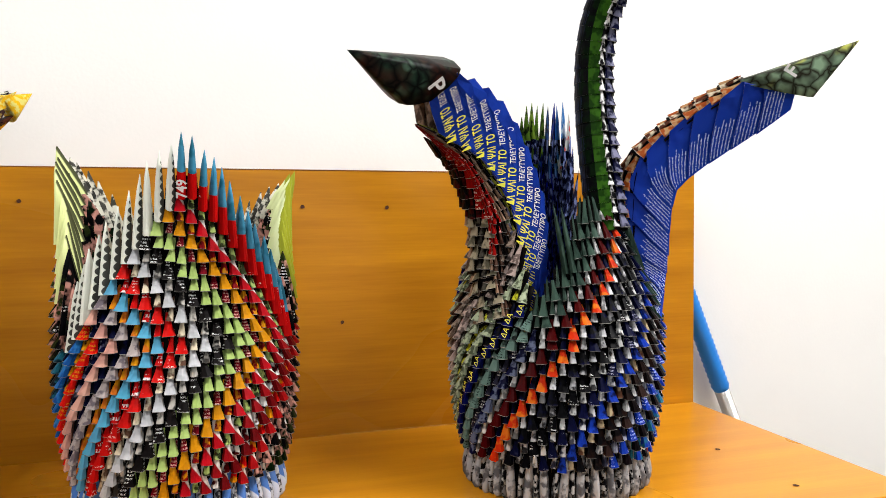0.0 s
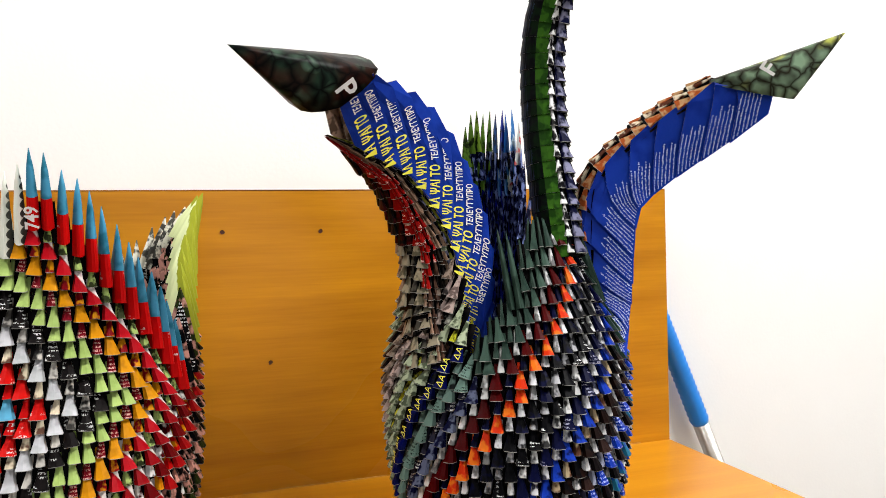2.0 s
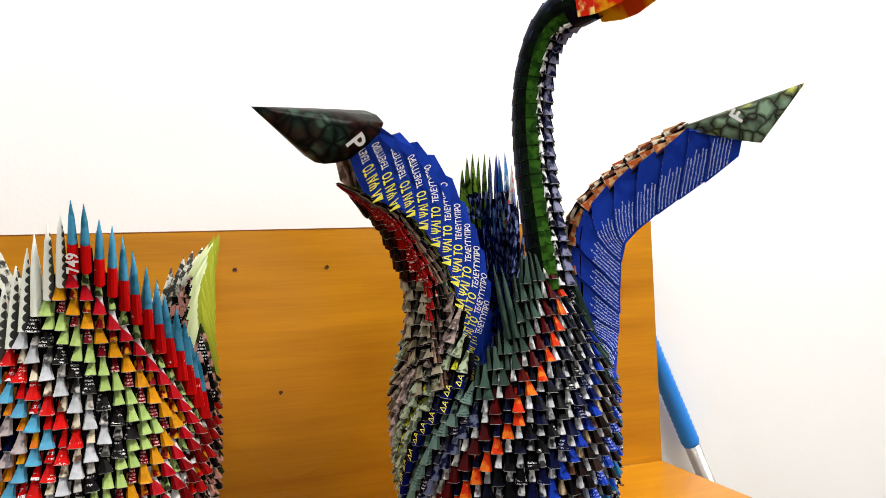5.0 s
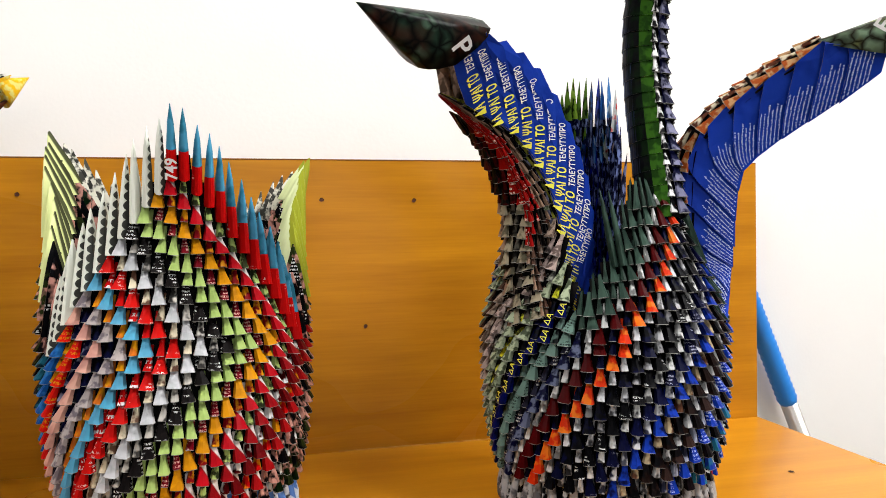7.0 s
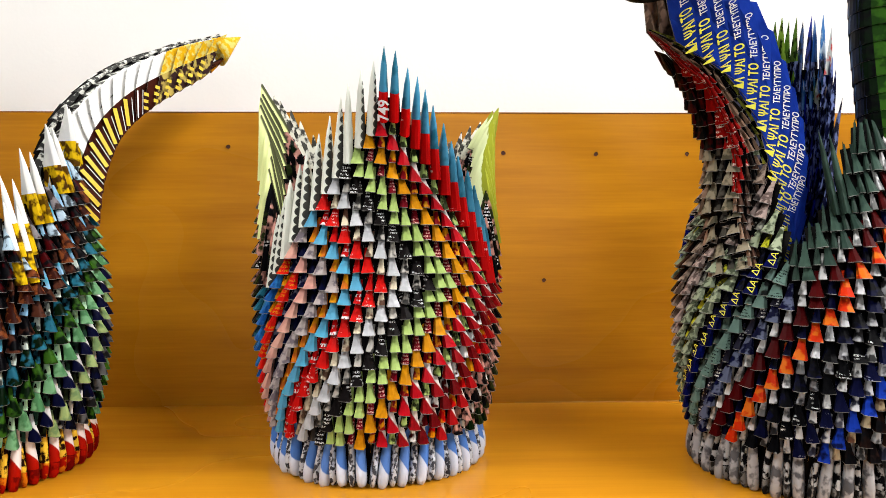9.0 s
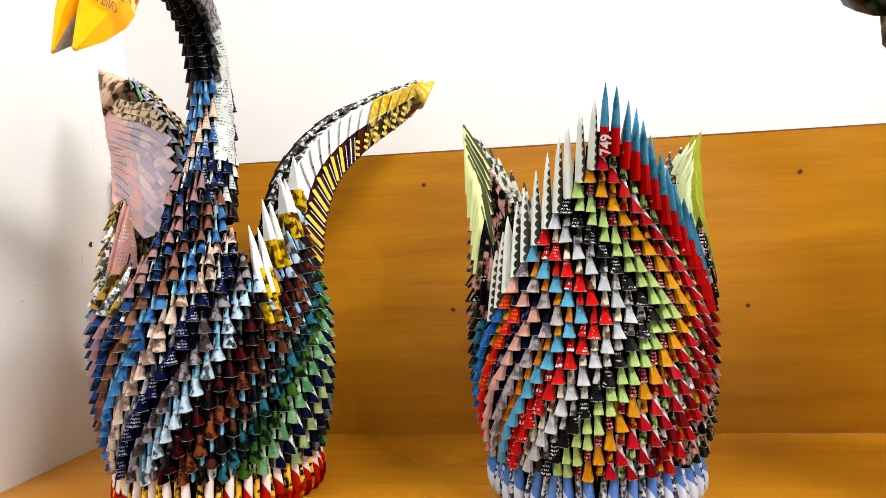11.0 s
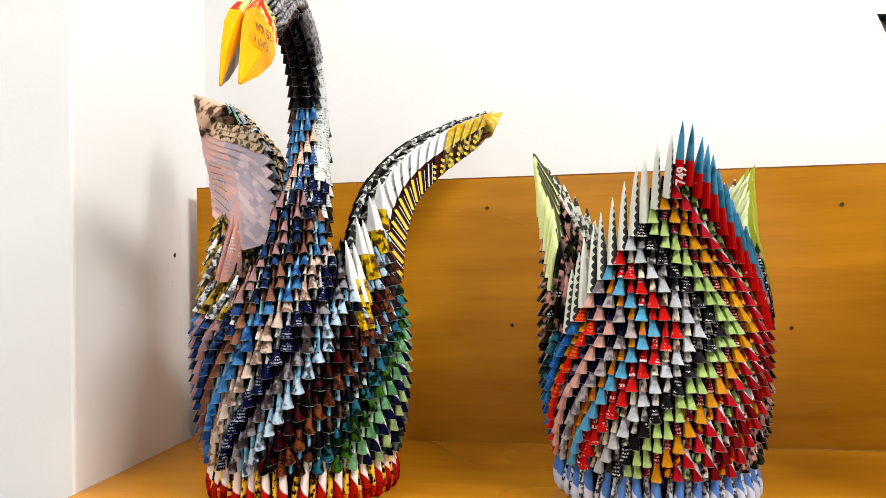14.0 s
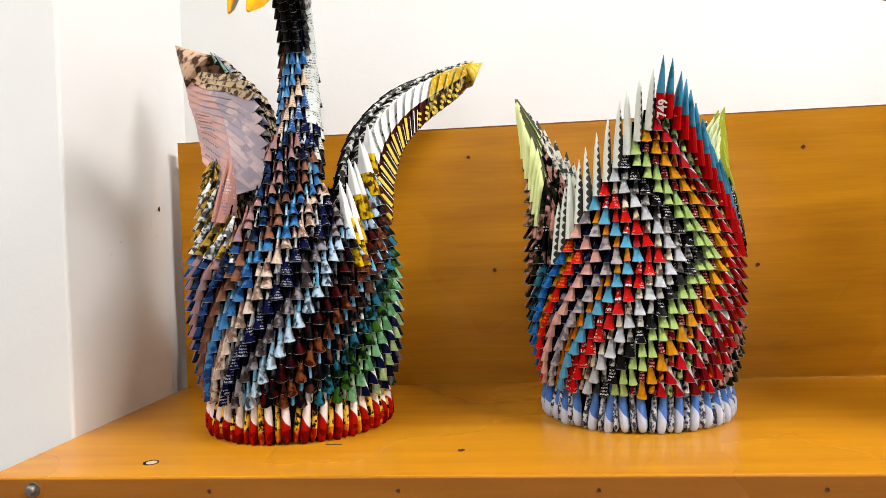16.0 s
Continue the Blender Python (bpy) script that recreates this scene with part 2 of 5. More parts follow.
for x in (-0.509, -0.366, -0.222, -0.068, 0.08, 0.23, 0.37):
    hole(shelf, (x, YF - 0.0016, -0.0105), (0, -1, 0), 0.0016)
hole(pier, (-0.6898, -0.047, 0.221), (1, 0, 0), 0.003)

# pale chipped joint between shelf and back panel, a cam-lock hole with its white cap, a bolt in the front edge
bm = bmesh.new()
prev = None
for i in range(41):
    x = -0.03 + 0.46 * i / 40
    w = 0.0005 + 0.0005 * random.random()
    row = [bm.verts.new((x, -0.0002, w)), bm.verts.new((x, -w, 0.0002))]
    if prev:
        bm.faces.new((prev[0], row[0], row[1], prev[1]))
    prev = row
part("joint_line", bm, paint("raw_chipboard", (0.42, 0.2, 0.03), 0.8), shelf, "pale line of raw board along the joint")
lock = part("cam_lock_hole", tube([(0, 0, -0.004), (0, 0, 0.0006), (0, 0, 0.0006), (0, 0, -0.003)], [0.0062, 0.0062, 0.0054, 0.0050], 20, False), M_HOLE, shelf, "round cam-lock hole in the shelf")
lock.matrix_basis = pose(-0.574, -0.298, 0.0)
capd = part("cap", tube([(0, 0, 0.0001), (0, 0, 0.0009)], [0.0046, 0.0042], 18), paint("white_plastic", (0.6, 0.5, 0.36), 0.4), lock, "white plastic cap")
capd.location = (0.0012, -0.001, 0)
bolt = part("bolt", tube([(0, 0.004, 0), (0, -0.001, 0), (0, -0.0042, 0), (0, -0.005, 0)], [0.0042, 0.0046, 0.0040, 0.0026], 6), M_BOLT, shelf, "dull hexagonal bolt head in the edge")
bolt.matrix_basis = pose(-0.651, YF - 0.0016, -0.009)
part("washer", tube([(0, 0.0004, 0), (0, -0.0008, 0)], [0.0062, 0.0060], 18), M_BOLT, bolt)
part("scratch", box((-0.442, -0.2515, 0.0001), (-0.428, -0.2500, 0.0004)), M_HOLE, shelf)
for y, z, w, h in ((-0.062, 0.205, 0.002, 0.008), (-0.052, 0.190, 0.003, 0.002), (-0.085, 0.196, 0.002, 0.002), (-0.13, 0.183, 0.003, 0.001), (-0.15, 0.17, 0.002, 0.002)):
    bm = bmesh.new()
    k = 7
    ring = [bm.verts.new((-0.6899, y + w * random.uniform(0.7, 1.2) * math.cos(a), z + h * random.uniform(0.7, 1.2) * math.sin(a))) for a in (2 * math.pi * i / k for i in range(k))]
    top_v = bm.verts.new((-0.6888, y, z))
    for i in range(k):
        bm.faces.new((ring[i], ring[(i + 1) % k], top_v))
    part("plaster_chip", bm, M_WALL, pier)

# ---------------------------------------------------------------- mop behind the shelf
mop = tagged(new("mop_handle"), "metal mop pole with a ribbed blue plastic grip", "mop")
top, low = Vector((0.446, 0.036, 0.235)), Vector((0.859, 0.036, FLOOR_Z))
axis = (low - top).normalized()
grip_len = 0.252
pts, rad = [], []
n = 60
for i in range(n + 1):
    pts.append(top + axis * grip_len * i / n)
    rad.append((0.0115 if i % 2 else 0.0128) * (0.8 if i in (0, n) else 1))
part("grip", tube(pts, rad, 18), M_BLUE, mop, "ribbed bright blue plastic grip")
part("pole", tube([top + axis * (grip_len - 0.01), low], [0.0105, 0.0105], 18), M_METAL, mop, "dull grey metal pole")

# ---------------------------------------------------------------- folded paper pieces
UNIT_W, UNIT_H = 0.0170, 0.0115


LEFT_SHARE = 0.37
ARC = (-1.0, -0.9, -0.45, 0.0, 0.45, 0.9, 1.0)
RING = len(ARC) + 1
ROUND = 8  # added to the slot of a face that is part of a rounded side


def half_rings(side, spike, left_share, rounded=False):
    """Rings of one leg of a piece, from the open hem at its foot to its top. The left leg is the narrower one and lies further back.
    A free leg ends in a long point, which is a folded triangle: thin from the front and deep towards the middle of the figure."""
    share = 0.5 if spike else left_share if side < 0 else 1 - left_share
    q = UNIT_W * share / 2
    x0 = -UNIT_W / 2 + q if side < 0 else UNIT_W / 2 - q
    q *= 0.94 if spike else 0.9
    deep = 0.0008 + 0.0240 * (0.5 - left_share) if side < 0 and not spike else 0.0
    if spike:
        rows = ((0.0, 1.0, 0.0060, deep, 0.020), (0.0215, 0.88, 0.0044, 0.0020, 0.0135), (0.040, 0.56, 0.0028, 0.0034, 0.0055), (0.0525, 0.05, 0.0003, 0.0044, 0.0004))
    else:
        rows = ((0.0, 1.0, 0.0061, deep, 0.0012), (0.00035, 1.0, 0.0060, deep, 0.0012), (0.0085, 0.56, 0.0036, 0.0030 + 0.5 * deep, 0.0012), (0.0185, 0.30, 0.0004, 0.0062, 0.0012))
        if rounded:
            rows = ((0.0, 1.04, 0.0066, deep, 0.0012), (0.0003, 1.04, 0.0065, deep, 0.0012), (0.0085, 0.62, 0.0044, 0.0026 + 0.5 * deep, 0.0012), (0.0185, 0.30, 0.0012, 0.0060, 0.0012))
    rings = []
    for z, wide, bulge, back, tail in rows:
        lean = 0.0 if spike else 0.0006 * side * z / 0.01
        rise = z * (1.11 if side < 0 else 1.05) if spike else z + (0.0008 if side < 0 else 0.0)
        ring = [(x0 - lean + q * wide * s, back - bulge * (1 - abs(s) ** 2.2 if spike or rounded else 1 - 0.12 * abs(s) if abs(s) < 1 else 0.2) - 0.0004, rise) for s in ARC]
        ring.append((x0 - lean, back + tail, rise))
        rings.append(ring)
    return rings


def piece_data(spike_left, spike_right, lined=True, left_share=LEFT_SHARE, rounded=False):
    verts, faces, index = [], [], []
    for side, spike in ((-1, spike_left), (1, spike_right)):
        rings = half_rings(side, spike, left_share, rounded)
        slot = 0 if side < 0 else 1
        base = len(verts)
        for ring in rings:
            verts += ring
        for r in range(len(rings) - 1):
            for k in range(RING):
                a, b = base + RING * r + k, base + RING * r + (k + 1) % RING
                faces.append((a, b, b + RING, a + RING))
                outer = ROUND if (spike or rounded) and k < RING - 2 else 0
                index.append((3 if spike else 2) if r == 0 else slot + outer)
        last = base + RING * (len(rings) - 1)
        faces.append(tuple(last + k for k in range(RING)))
        index.append(slot)
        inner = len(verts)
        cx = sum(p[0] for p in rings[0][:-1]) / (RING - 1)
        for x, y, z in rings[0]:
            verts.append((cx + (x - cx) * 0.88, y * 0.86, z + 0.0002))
        # inside of the hem, coloured near-black to paint in its shade
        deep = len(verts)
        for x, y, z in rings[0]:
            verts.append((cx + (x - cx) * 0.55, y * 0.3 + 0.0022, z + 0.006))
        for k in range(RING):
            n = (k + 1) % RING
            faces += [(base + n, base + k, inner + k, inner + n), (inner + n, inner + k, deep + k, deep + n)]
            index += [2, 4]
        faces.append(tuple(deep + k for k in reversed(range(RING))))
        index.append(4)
    # dark sheet behind the legs, painting shade into the gaps between them
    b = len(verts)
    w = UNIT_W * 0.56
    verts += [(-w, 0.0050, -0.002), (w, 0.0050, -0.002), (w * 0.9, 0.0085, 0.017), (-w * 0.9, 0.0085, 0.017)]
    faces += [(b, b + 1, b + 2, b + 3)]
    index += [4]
    if lined:
        # the two points at the back of a piece, which show on the inner side of a petal
        for c in (-0.25, 0.25):
            b = len(verts)
            x = UNIT_W * c
            verts += [(x - 0.0036, 0.0066, -0.004), (x + 0.0036, 0.0066, -0.004), (x, 0.0125, -0.002), (x - 0.003, 0.0095, 0.012), (x + 0.003, 0.0095, 0.012), (x, 0.0150, 0.010), (x, 0.0100, 0.022)]
            faces += [(b, b + 2, b + 5, b + 3), (b + 2, b + 1, b + 4, b + 5), (b + 3, b + 5, b + 6), (b + 5, b + 4, b + 6)]
            index += [0, 1, 0, 1]
    return verts, faces, index


def base_data():
    """A foot piece: a broad and a narrow rounded lobe pressed together, each with a blunt nose at the bottom."""
    verts, faces, index = [], [], []
    arc = (-1.0, -0.7, -0.2, 0.3, 0.75, 1.0)
    n = len(arc) + 1
    rows = ((0.0, 0.55, 0.0040), (0.0010, 0.72, 0.0062), (0.0045, 0.95, 0.0082), (0.0125, 1.0, 0.0086), (0.019, 0.95, 0.0072), (0.030, 0.78, 0.0046), (0.046, 0.5, 0.0010))
    for side in (-1, 1):
        base = len(verts)
        x0 = UNIT_W * (-0.28 if side < 0 else 0.18)
        back = 0.0016 if side < 0 else 0.0
        for z, wide, out in rows:
            q = UNIT_W * (0.19 if side < 0 else 0.28) * wide
            verts += [(x0 + q * a, 0.001 + back - out * (1 - 0.85 * abs(a) ** 2.4), z) for a in arc] + [(x0, 0.006, z)]
        for r in range(len(rows) - 1):
            for k in range(n):
                a, b = base + n * r + k, base + n * r + (k + 1) % n
                faces.append((a, b, b + n, a + n))
                index.append(((2 if side < 0 else 3) if r < 3 else (0 if side < 0 else 1)) + (ROUND if k < n - 2 else 0))
        faces.append(tuple(base + k for k in reversed(range(n))))
        index.append(2)
    # dark sheet behind the lobes, standing in for shade between the feet
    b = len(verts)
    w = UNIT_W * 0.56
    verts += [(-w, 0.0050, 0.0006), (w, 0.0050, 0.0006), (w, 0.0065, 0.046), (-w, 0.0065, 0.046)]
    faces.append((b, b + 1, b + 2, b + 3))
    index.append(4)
    return verts, faces, index


def sleeve_data():
    """A smooth curved plate, flared a little at its foot, for the sides of a neck."""
    verts, faces, index = [], [], []
    for lift in (0.0, 0.0008):
        for z, wide, out in ((-0.0015, 1.06, 0.0022), (0.0155, 1.0, -0.0006)):
            for a in (-1, -0.5, 0, 0.5, 1):
                verts.append((UNIT_W / 2 * wide * a, 0.0048 * a * a - out + lift, z))
    for k in range(4):
        faces += [(k, k + 1, k + 6, k + 5), (k + 16, k + 15, k + 10, k + 11)[::1], (k + 1, k, k + 10, k + 11)]
        index += [0 if k < 2 else 1, 0, 2]
    return verts, faces, index


SHAPES = {"sleeve": sleeve_data(), "flat": piece_data(False, False, False), "lined": piece_data(False, False), "round": piece_data(False, False, False, 0.30, True), "round_lined": piece_data(False, False, True, 0.30, True), "even": piece_data(False, False, False, 0.5), "even_lined": piece_data(False, False, True, 0.5), "both": piece_data(True, True), "left": piece_data(True, False), "right": piece_data(False, True), "foot": base_data()}
PIECE_MESHES = {}


SMOOTH = {name: [i >= ROUND for i in data[2]] for name, data in SHAPES.items()}
SHAPES = {name: (data[0], data[1], [i % ROUND for i in data[2]]) for name, data in SHAPES.items()}


def piece_mesh(shape, design):
    key = (shape, design)
    if key not in PIECE_MESHES:
        verts, faces, index = SHAPES[shape]
        a, b = design[0], design[1]
        c = design[2] if len(design) > 2 else M_EDGEPAPER
        low = design[3] if len(design) > 3 else a
        PIECE_MESHES[key] = mesh_of("folded_piece", verts, faces, (a, b, c, low, M_GAP_SHADE), index, SMOOTH[shape])
    return PIECE_MESHES[key]


class Figure:
    """Collects the folded pieces of one paper figure, then lays them as parts."""

    def __init__(self, ob, rounded=False):
        self.ob, self.items, self.rounded = ob, {}, rounded

    def add(self, part_name, shape, design, m):
        if self.rounded:
            shape = {"flat": "round", "lined": "round_lined"}.get(shape, shape)
        self.items.setdefault(part_name, []).append((m, shape, design))

    def lay(self, limit=300):
        for part_name, items in self.items.items():
            items.sort(key=lambda it: it[0].translation.y)
            for m, shape, design in items[:limit]:
                ob = new(part_name, piece_mesh(shape, design))
                ob.parent, ob.matrix_basis = self.ob, m
            rest = items[limit:]
            if rest:
                verts, faces, index, mats, soft_faces = [], [], [], [], []
                for m, shape, design in rest:
                    soft_faces += SMOOTH[shape]
                    v, f, ix = SHAPES[shape]
                    slots = (*design, *(M_EDGEPAPER, design[0])[len(design) - 2:], M_GAP_SHADE) if len(design) < 4 else (*design, M_GAP_SHADE)
                    for s in slots:
                        if s not in mats:
                            mats.append(s)
                    o = len(verts)
                    verts += [tuple(m @ Vector(p)) for p in v]
                    faces += [tuple(o + i for i in g) for g in f]
                    index += [mats.index(slots[i]) for i in ix]
                ob = new(part_name + "s", mesh_of("packed_pieces", verts, faces, mats, index, soft_faces))
                ob.parent = self.ob
                tagged(ob, kind="stuff")


def spline(table, t):
    """Smooth value at t of a table of rows (t, a, b, ...)."""
    rows = np.array(table, float)
    k = int(np.clip(np.searchsorted(rows[:, 0], t, side="right") - 1, 0, len(rows) - 2))
    p1, p2 = rows[k], rows[k + 1]
    p0, p3 = rows[max(k - 1, 0)], rows[min(k + 2, len(rows) - 1)]
    h = p2[0] - p1[0]
    m1 = (p2 - p0) / max(p2[0] - p0[0], 1e-9) * h
    m2 = (p3 - p1) / max(p3[0] - p1[0], 1e-9) * h
    u = (t - p1[0]) / h
    v = (2 * u**3 - 3 * u**2 + 1) * p1 + (u**3 - 2 * u**2 + u) * m1 + (3 * u**2 - 2 * u**3) * p2 + (u**3 - u**2) * m2
    return [float(x) for x in v[1:]]


def sheet_pose(path, row, lateral, wide, tall, lift=0.0, loose=1.0):
    """Pose of a piece on a curved sheet. path(row): the spine's place, the outward way and the sheet's radius of curl."""
    c, out, curl = path(row)
    c2 = path(row + 0.5)[0]
    up = c2 - path(row - 0.5)[0]
    level = Vector((-out.y, out.x, 0))
    up = (up - level * up.dot(level)).normalized()
    side = up.cross(out).normalized()
    out = side.cross(up).normalized()
    a = lateral / curl
    n = math.cos(a) * out + math.sin(a) * side
    x = math.cos(a) * side - math.sin(a) * out
    p = c - curl * out + (curl + lift) * n
    m = Matrix(((x[0], -n[0], up[0], p[0]), (x[1], -n[1], up[1], p[1]), (x[2], -n[2], up[2], p[2]), (0, 0, 0, 1)))
    j = pose(0, 0, 0, loose * random.uniform(-3, 3), loose * (random.uniform(-5.5, 5.5) + 2), loose * random.uniform(-6, 6))
    j.translation.z = loose * random.uniform(-0.0012, 0.0012)
    return m @ j @ Matrix.Diagonal((wide / UNIT_W, max(0.75, wide / UNIT_W), tall / UNIT_H, 1))


def radial(az):
    return Vector((math.cos(radians(az)), math.sin(radians(az)), 0))


COUNT = 36
EVEN = []  # designs whose two legs are equally wide
STEP = 360 / COUNT
BELLY_ROWS = 10
BELLY = ((-1, 0.084, 0.022), (0, 0.087, 0.034), (2, 0.0925, 0.057), (5, 0.0965, 0.092), (8, 0.0975, 0.126), (10, 0.0975, 0.147), (12, 0.096, 0.168), (15, 0.093, 0.198))


def belly(fig, az0, design_of, foot_of, rows=BELLY_ROWS):
    """The round body: a ring of foot pieces and staggered rings of pieces above it."""
    for k in range(COUNT):
        az = az0 + k * STEP
        m = sheet_pose(lambda r, az=az: (0.0835 * radial(az) + Vector((0, 0, 0.0115 * r)), radial(az), 0.0835), 0, 0, 2 * math.pi * 0.089 / COUNT, UNIT_H)
        fig.add("foot_piece", "foot", foot_of(k), m)
    for j in range(rows):
        r, z = spline(BELLY, j)
        pitch = spline(BELLY, j + 1)[1] - z
        for k in range(COUNT):
            u = k + 0.5 * (j % 2)
            az = az0 + u * STEP

            def path(row, az=az):
                rr, zz = spline(BELLY, row)
                return rr * radial(az) + Vector((0, 0, zz)), radial(az), rr

            design = design_of(j, u)
            fig.add("body_piece", "even" if design in EVEN else "flat", design, sheet_pose(path, j, 0, 2 * math.pi * r / COUNT, pitch))


def petal(fig, name, table, counts, rows, design_of, rims=True, front=0, spike_rows=range(99), twist=0.0):
    """A tapering sheet of pieces that grows out of the body. table: (row, radius, azimuth, height, curl, piece width);
    counts(i): pieces in its i-th row."""

    def path(row):
        r, az, z, curl, _ = spline(table, row)
        return r * radial(az) + Vector((0, 0, z)), radial(az), curl

    for i in range(rows):
        n = counts(i)
        wide = spline(table, i)[4]
        pitch = (path(i + 0.5)[0] - path(i - 0.5)[0]).length
        nxt = counts(i + 1) if i + 1 < rows else 0
        for k in range(n):
            u = k - (n - 1) / 2
            covered_left = nxt and u - 0.25 >= -(nxt / 2) - 0.01 and u - 0.25 <= nxt / 2 + 0.01
            covered_right = nxt and u + 0.25 <= nxt / 2 + 0.01 and u + 0.25 >= -(nxt / 2) - 0.01
            shape = {(1, 1): "flat", (0, 1): "left", (1, 0): "right", (0, 0): "both"}[(int(bool(covered_left)), int(bool(covered_right)))]
            if not rims:
                shape = "both" if front and i > 0 and i in spike_rows and (front == 2 and k in (0, n - 1) or k == (n - 1 if front == 1 else 0 if front == -1 else -1)) else "flat"
            plain = shape == "flat"
            design = design_of(i, u, shape)
            fig.add(name, ("even_lined" if design in EVEN else "lined") if plain else shape, design, sheet_pose(path, i, u * wide, wide, pitch, 0, 1 if plain else 0.3) @ pose(0, 0, 0, 0, 0, 0 if plain else twist + 0.3 * random.uniform(-twist, twist)))


# paper colours
def P(c1, c2=None, amount=0.35, size=1.0):
    return paper(c1, c2, amount, size)


BLACK, NAVY, WHITE = (0.012, 0.012, 0.016), (0.012, 0.016, 0.07), (0.72, 0.72, 0.72)
RED, BRIGHT_RED, MAROON = (0.55, 0.02, 0.02), (0.68, 0.035, 0.025), (0.12, 0.008, 0.012)
SKY, BLUE, ROYAL = (0.16, 0.46, 0.6), (0.04, 0.17, 0.42), (0.006, 0.022, 0.32)
PINK, LAVENDER, SILVER = (0.62, 0.38, 0.33), (0.3, 0.3, 0.4), (0.5, 0.51, 0.52)
GREEN, OLIVE, DARKGREEN, MINT = (0.46, 0.56, 0.25), (0.06, 0.08, 0.03), (0.012, 0.035, 0.012), (0.22, 0.42, 0.28)
GOLD, ORANGE, CREAM = (0.66, 0.36, 0.02), (0.62, 0.24, 0.05), (0.68, 0.62, 0.5)
BROWN, GREY, TEAL = (0.16, 0.07, 0.045), (0.2, 0.2, 0.2), (0.06, 0.24, 0.32)

# ---------------------------------------------------------------- swans
PRINT_SLEEVE = P((0.66, 0.68, 0.66), BLACK, 0.2, 0.8)


def ring_neck(fig, points, rows, designs, radius, low_designs=None, low=0.0, sleeves=(), head=None, plain=0.0):
    """A curved neck: rings of pieces stacked along a smooth line."""
    pts = [(i, *p) for i, p in enumerate(points)]
    # even steps along the line
    fine = [Vector(spline(pts, t)) for t in np.linspace(0, len(points) - 1, 400)]
    run = [0.0]
    for a, b in zip(fine, fine[1:]):
        run.append(run[-1] + (b - a).length)
    total = run[-1]

    def at(s):
        return Vector([np.interp(s, run, [p[c] for p in fine]) for c in range(3)])

    pitch = total / rows
    ahead = (Vector(points[-1]) - Vector(points[0]))
    ahead.z = 0
    ahead.normalize()
    for j in range(rows):
        s = j * pitch
        c = at(s)
        up = (at(min(s + pitch, total)) - at(max(s - pitch, 0))).normalized()
        out0 = (ahead - up * ahead.dot(up)).normalized()
        side = up.cross(out0)
        rad = radius(j / rows)
        n = len(designs)
        lower = bool(low_designs) and j < int(low * rows)
        if lower:
            # the lower columns wind round the neck by half a piece a row and vanish under the smooth plates
            wound = [(q, q + 0.5 * (j - int(low * rows)), False) for q in range(n)]
            places = [w for w in wound if j < 4 or not min(sleeves) - 1.2 < w[1] % n < max(sleeves) - 0.2]
            places += [(q, q - 0.7, True) for q in sleeves if j >= 4]
        elif sleeves:
            places = [(q, q, q in sleeves) for q in range(n)]
        else:
            places = [(int(round(q + 0.5 * (j % 2) + 0.01)) % n, q + 0.5 * (j % 2), False) for q in range(n)]
        for q, turn, smooth in places:
            a = 2 * math.pi * turn / n
            o = math.cos(a) * out0 + math.sin(a) * side
            x = up.cross(o)
            p = c + rad * o
            m = Matrix(((x[0], -o[0], up[0], p[0]), (x[1], -o[1], up[1], p[1]), (x[2], -o[2], up[2], p[2]), (0, 0, 0, 1)))
            wide = 2 * math.pi * rad / n
            design = head[q] if head and j > 0.74 * rows else low_designs[q] if lower else designs[q]
            if smooth and j < plain * rows:
                design = (PRINT_SLEEVE, PRINT_SLEEVE)
            fig.add("neck_piece", "sleeve" if smooth else "flat", design, m @ pose(0, 0, 0, random.uniform(-2, 2), 0, 0) @ Matrix.Diagonal((1.08 * wide / UNIT_W, 0.5, pitch / UNIT_H, 1)))
    return at, total


BEAK_BASE = P((0.62, 0.05, 0.02), (0.78, 0.7, 0.3), 0.42, 1.3)


def beak(parent, root, tip, up, width, mats, lining):
    """A folded paper beak: two long flaps, each a hollow fold that narrows to a blunt point, with a pale inner side."""
    root, tip, up = Vector(root), Vector(tip), Vector(up).normalized()
    d = (tip - root)
    side = d.cross(up).normalized()
    up = side.cross(d).normalized()
    made = []
    for s in (-1, 1):
        bm = bmesh.new()
        t = tip + side * s * 0.012
        sec = []
        for f, w0, w1, h in ((0.0, 0.002, width, 0.016), (0.24, 0.001, width * 1.05, 0.019), (0.42, 0.001, width * 1.0, 0.018), (0.7, 0.003, width * 0.66, 0.012), (1.0, 0.003, 0.003, 0.0012)):
            c = root.lerp(t - side * s * 0.008, f)
            sec.append([bm.verts.new(c + side * s * a + up * b) for a, b in ((w0 * 0.4, h * 0.9), (w1 * 0.6, h), (w1, 0.05 * h), (w1 * 0.8, -h * 0.85), (w1 * 0.55, -h * 0.5), (w0 * 0.4, h * 0.3))])
        for a, b in zip(sec, sec[1:]):
            for k in range(6):
                f = bm.faces.new((a[k], a[(k + 1) % 6], b[(k + 1) % 6], b[k]))
                f.material_index = 1 if k in (3, 4) else 2 if a is sec[0] else 0
        bm.faces.new(sec[0])
        bm.faces.new(sec[-1])
        bmesh.ops.bevel(bm, geom=[e for e in bm.edges if e.calc_face_angle(0) > 0.9], offset=0.0006, segments=1, affect="EDGES")
        made.append(part("beak_flap", bm, (mats, lining, BEAK_BASE), parent, "folded glossy yellow paper beak flap"))
    return made, root, d, side, up


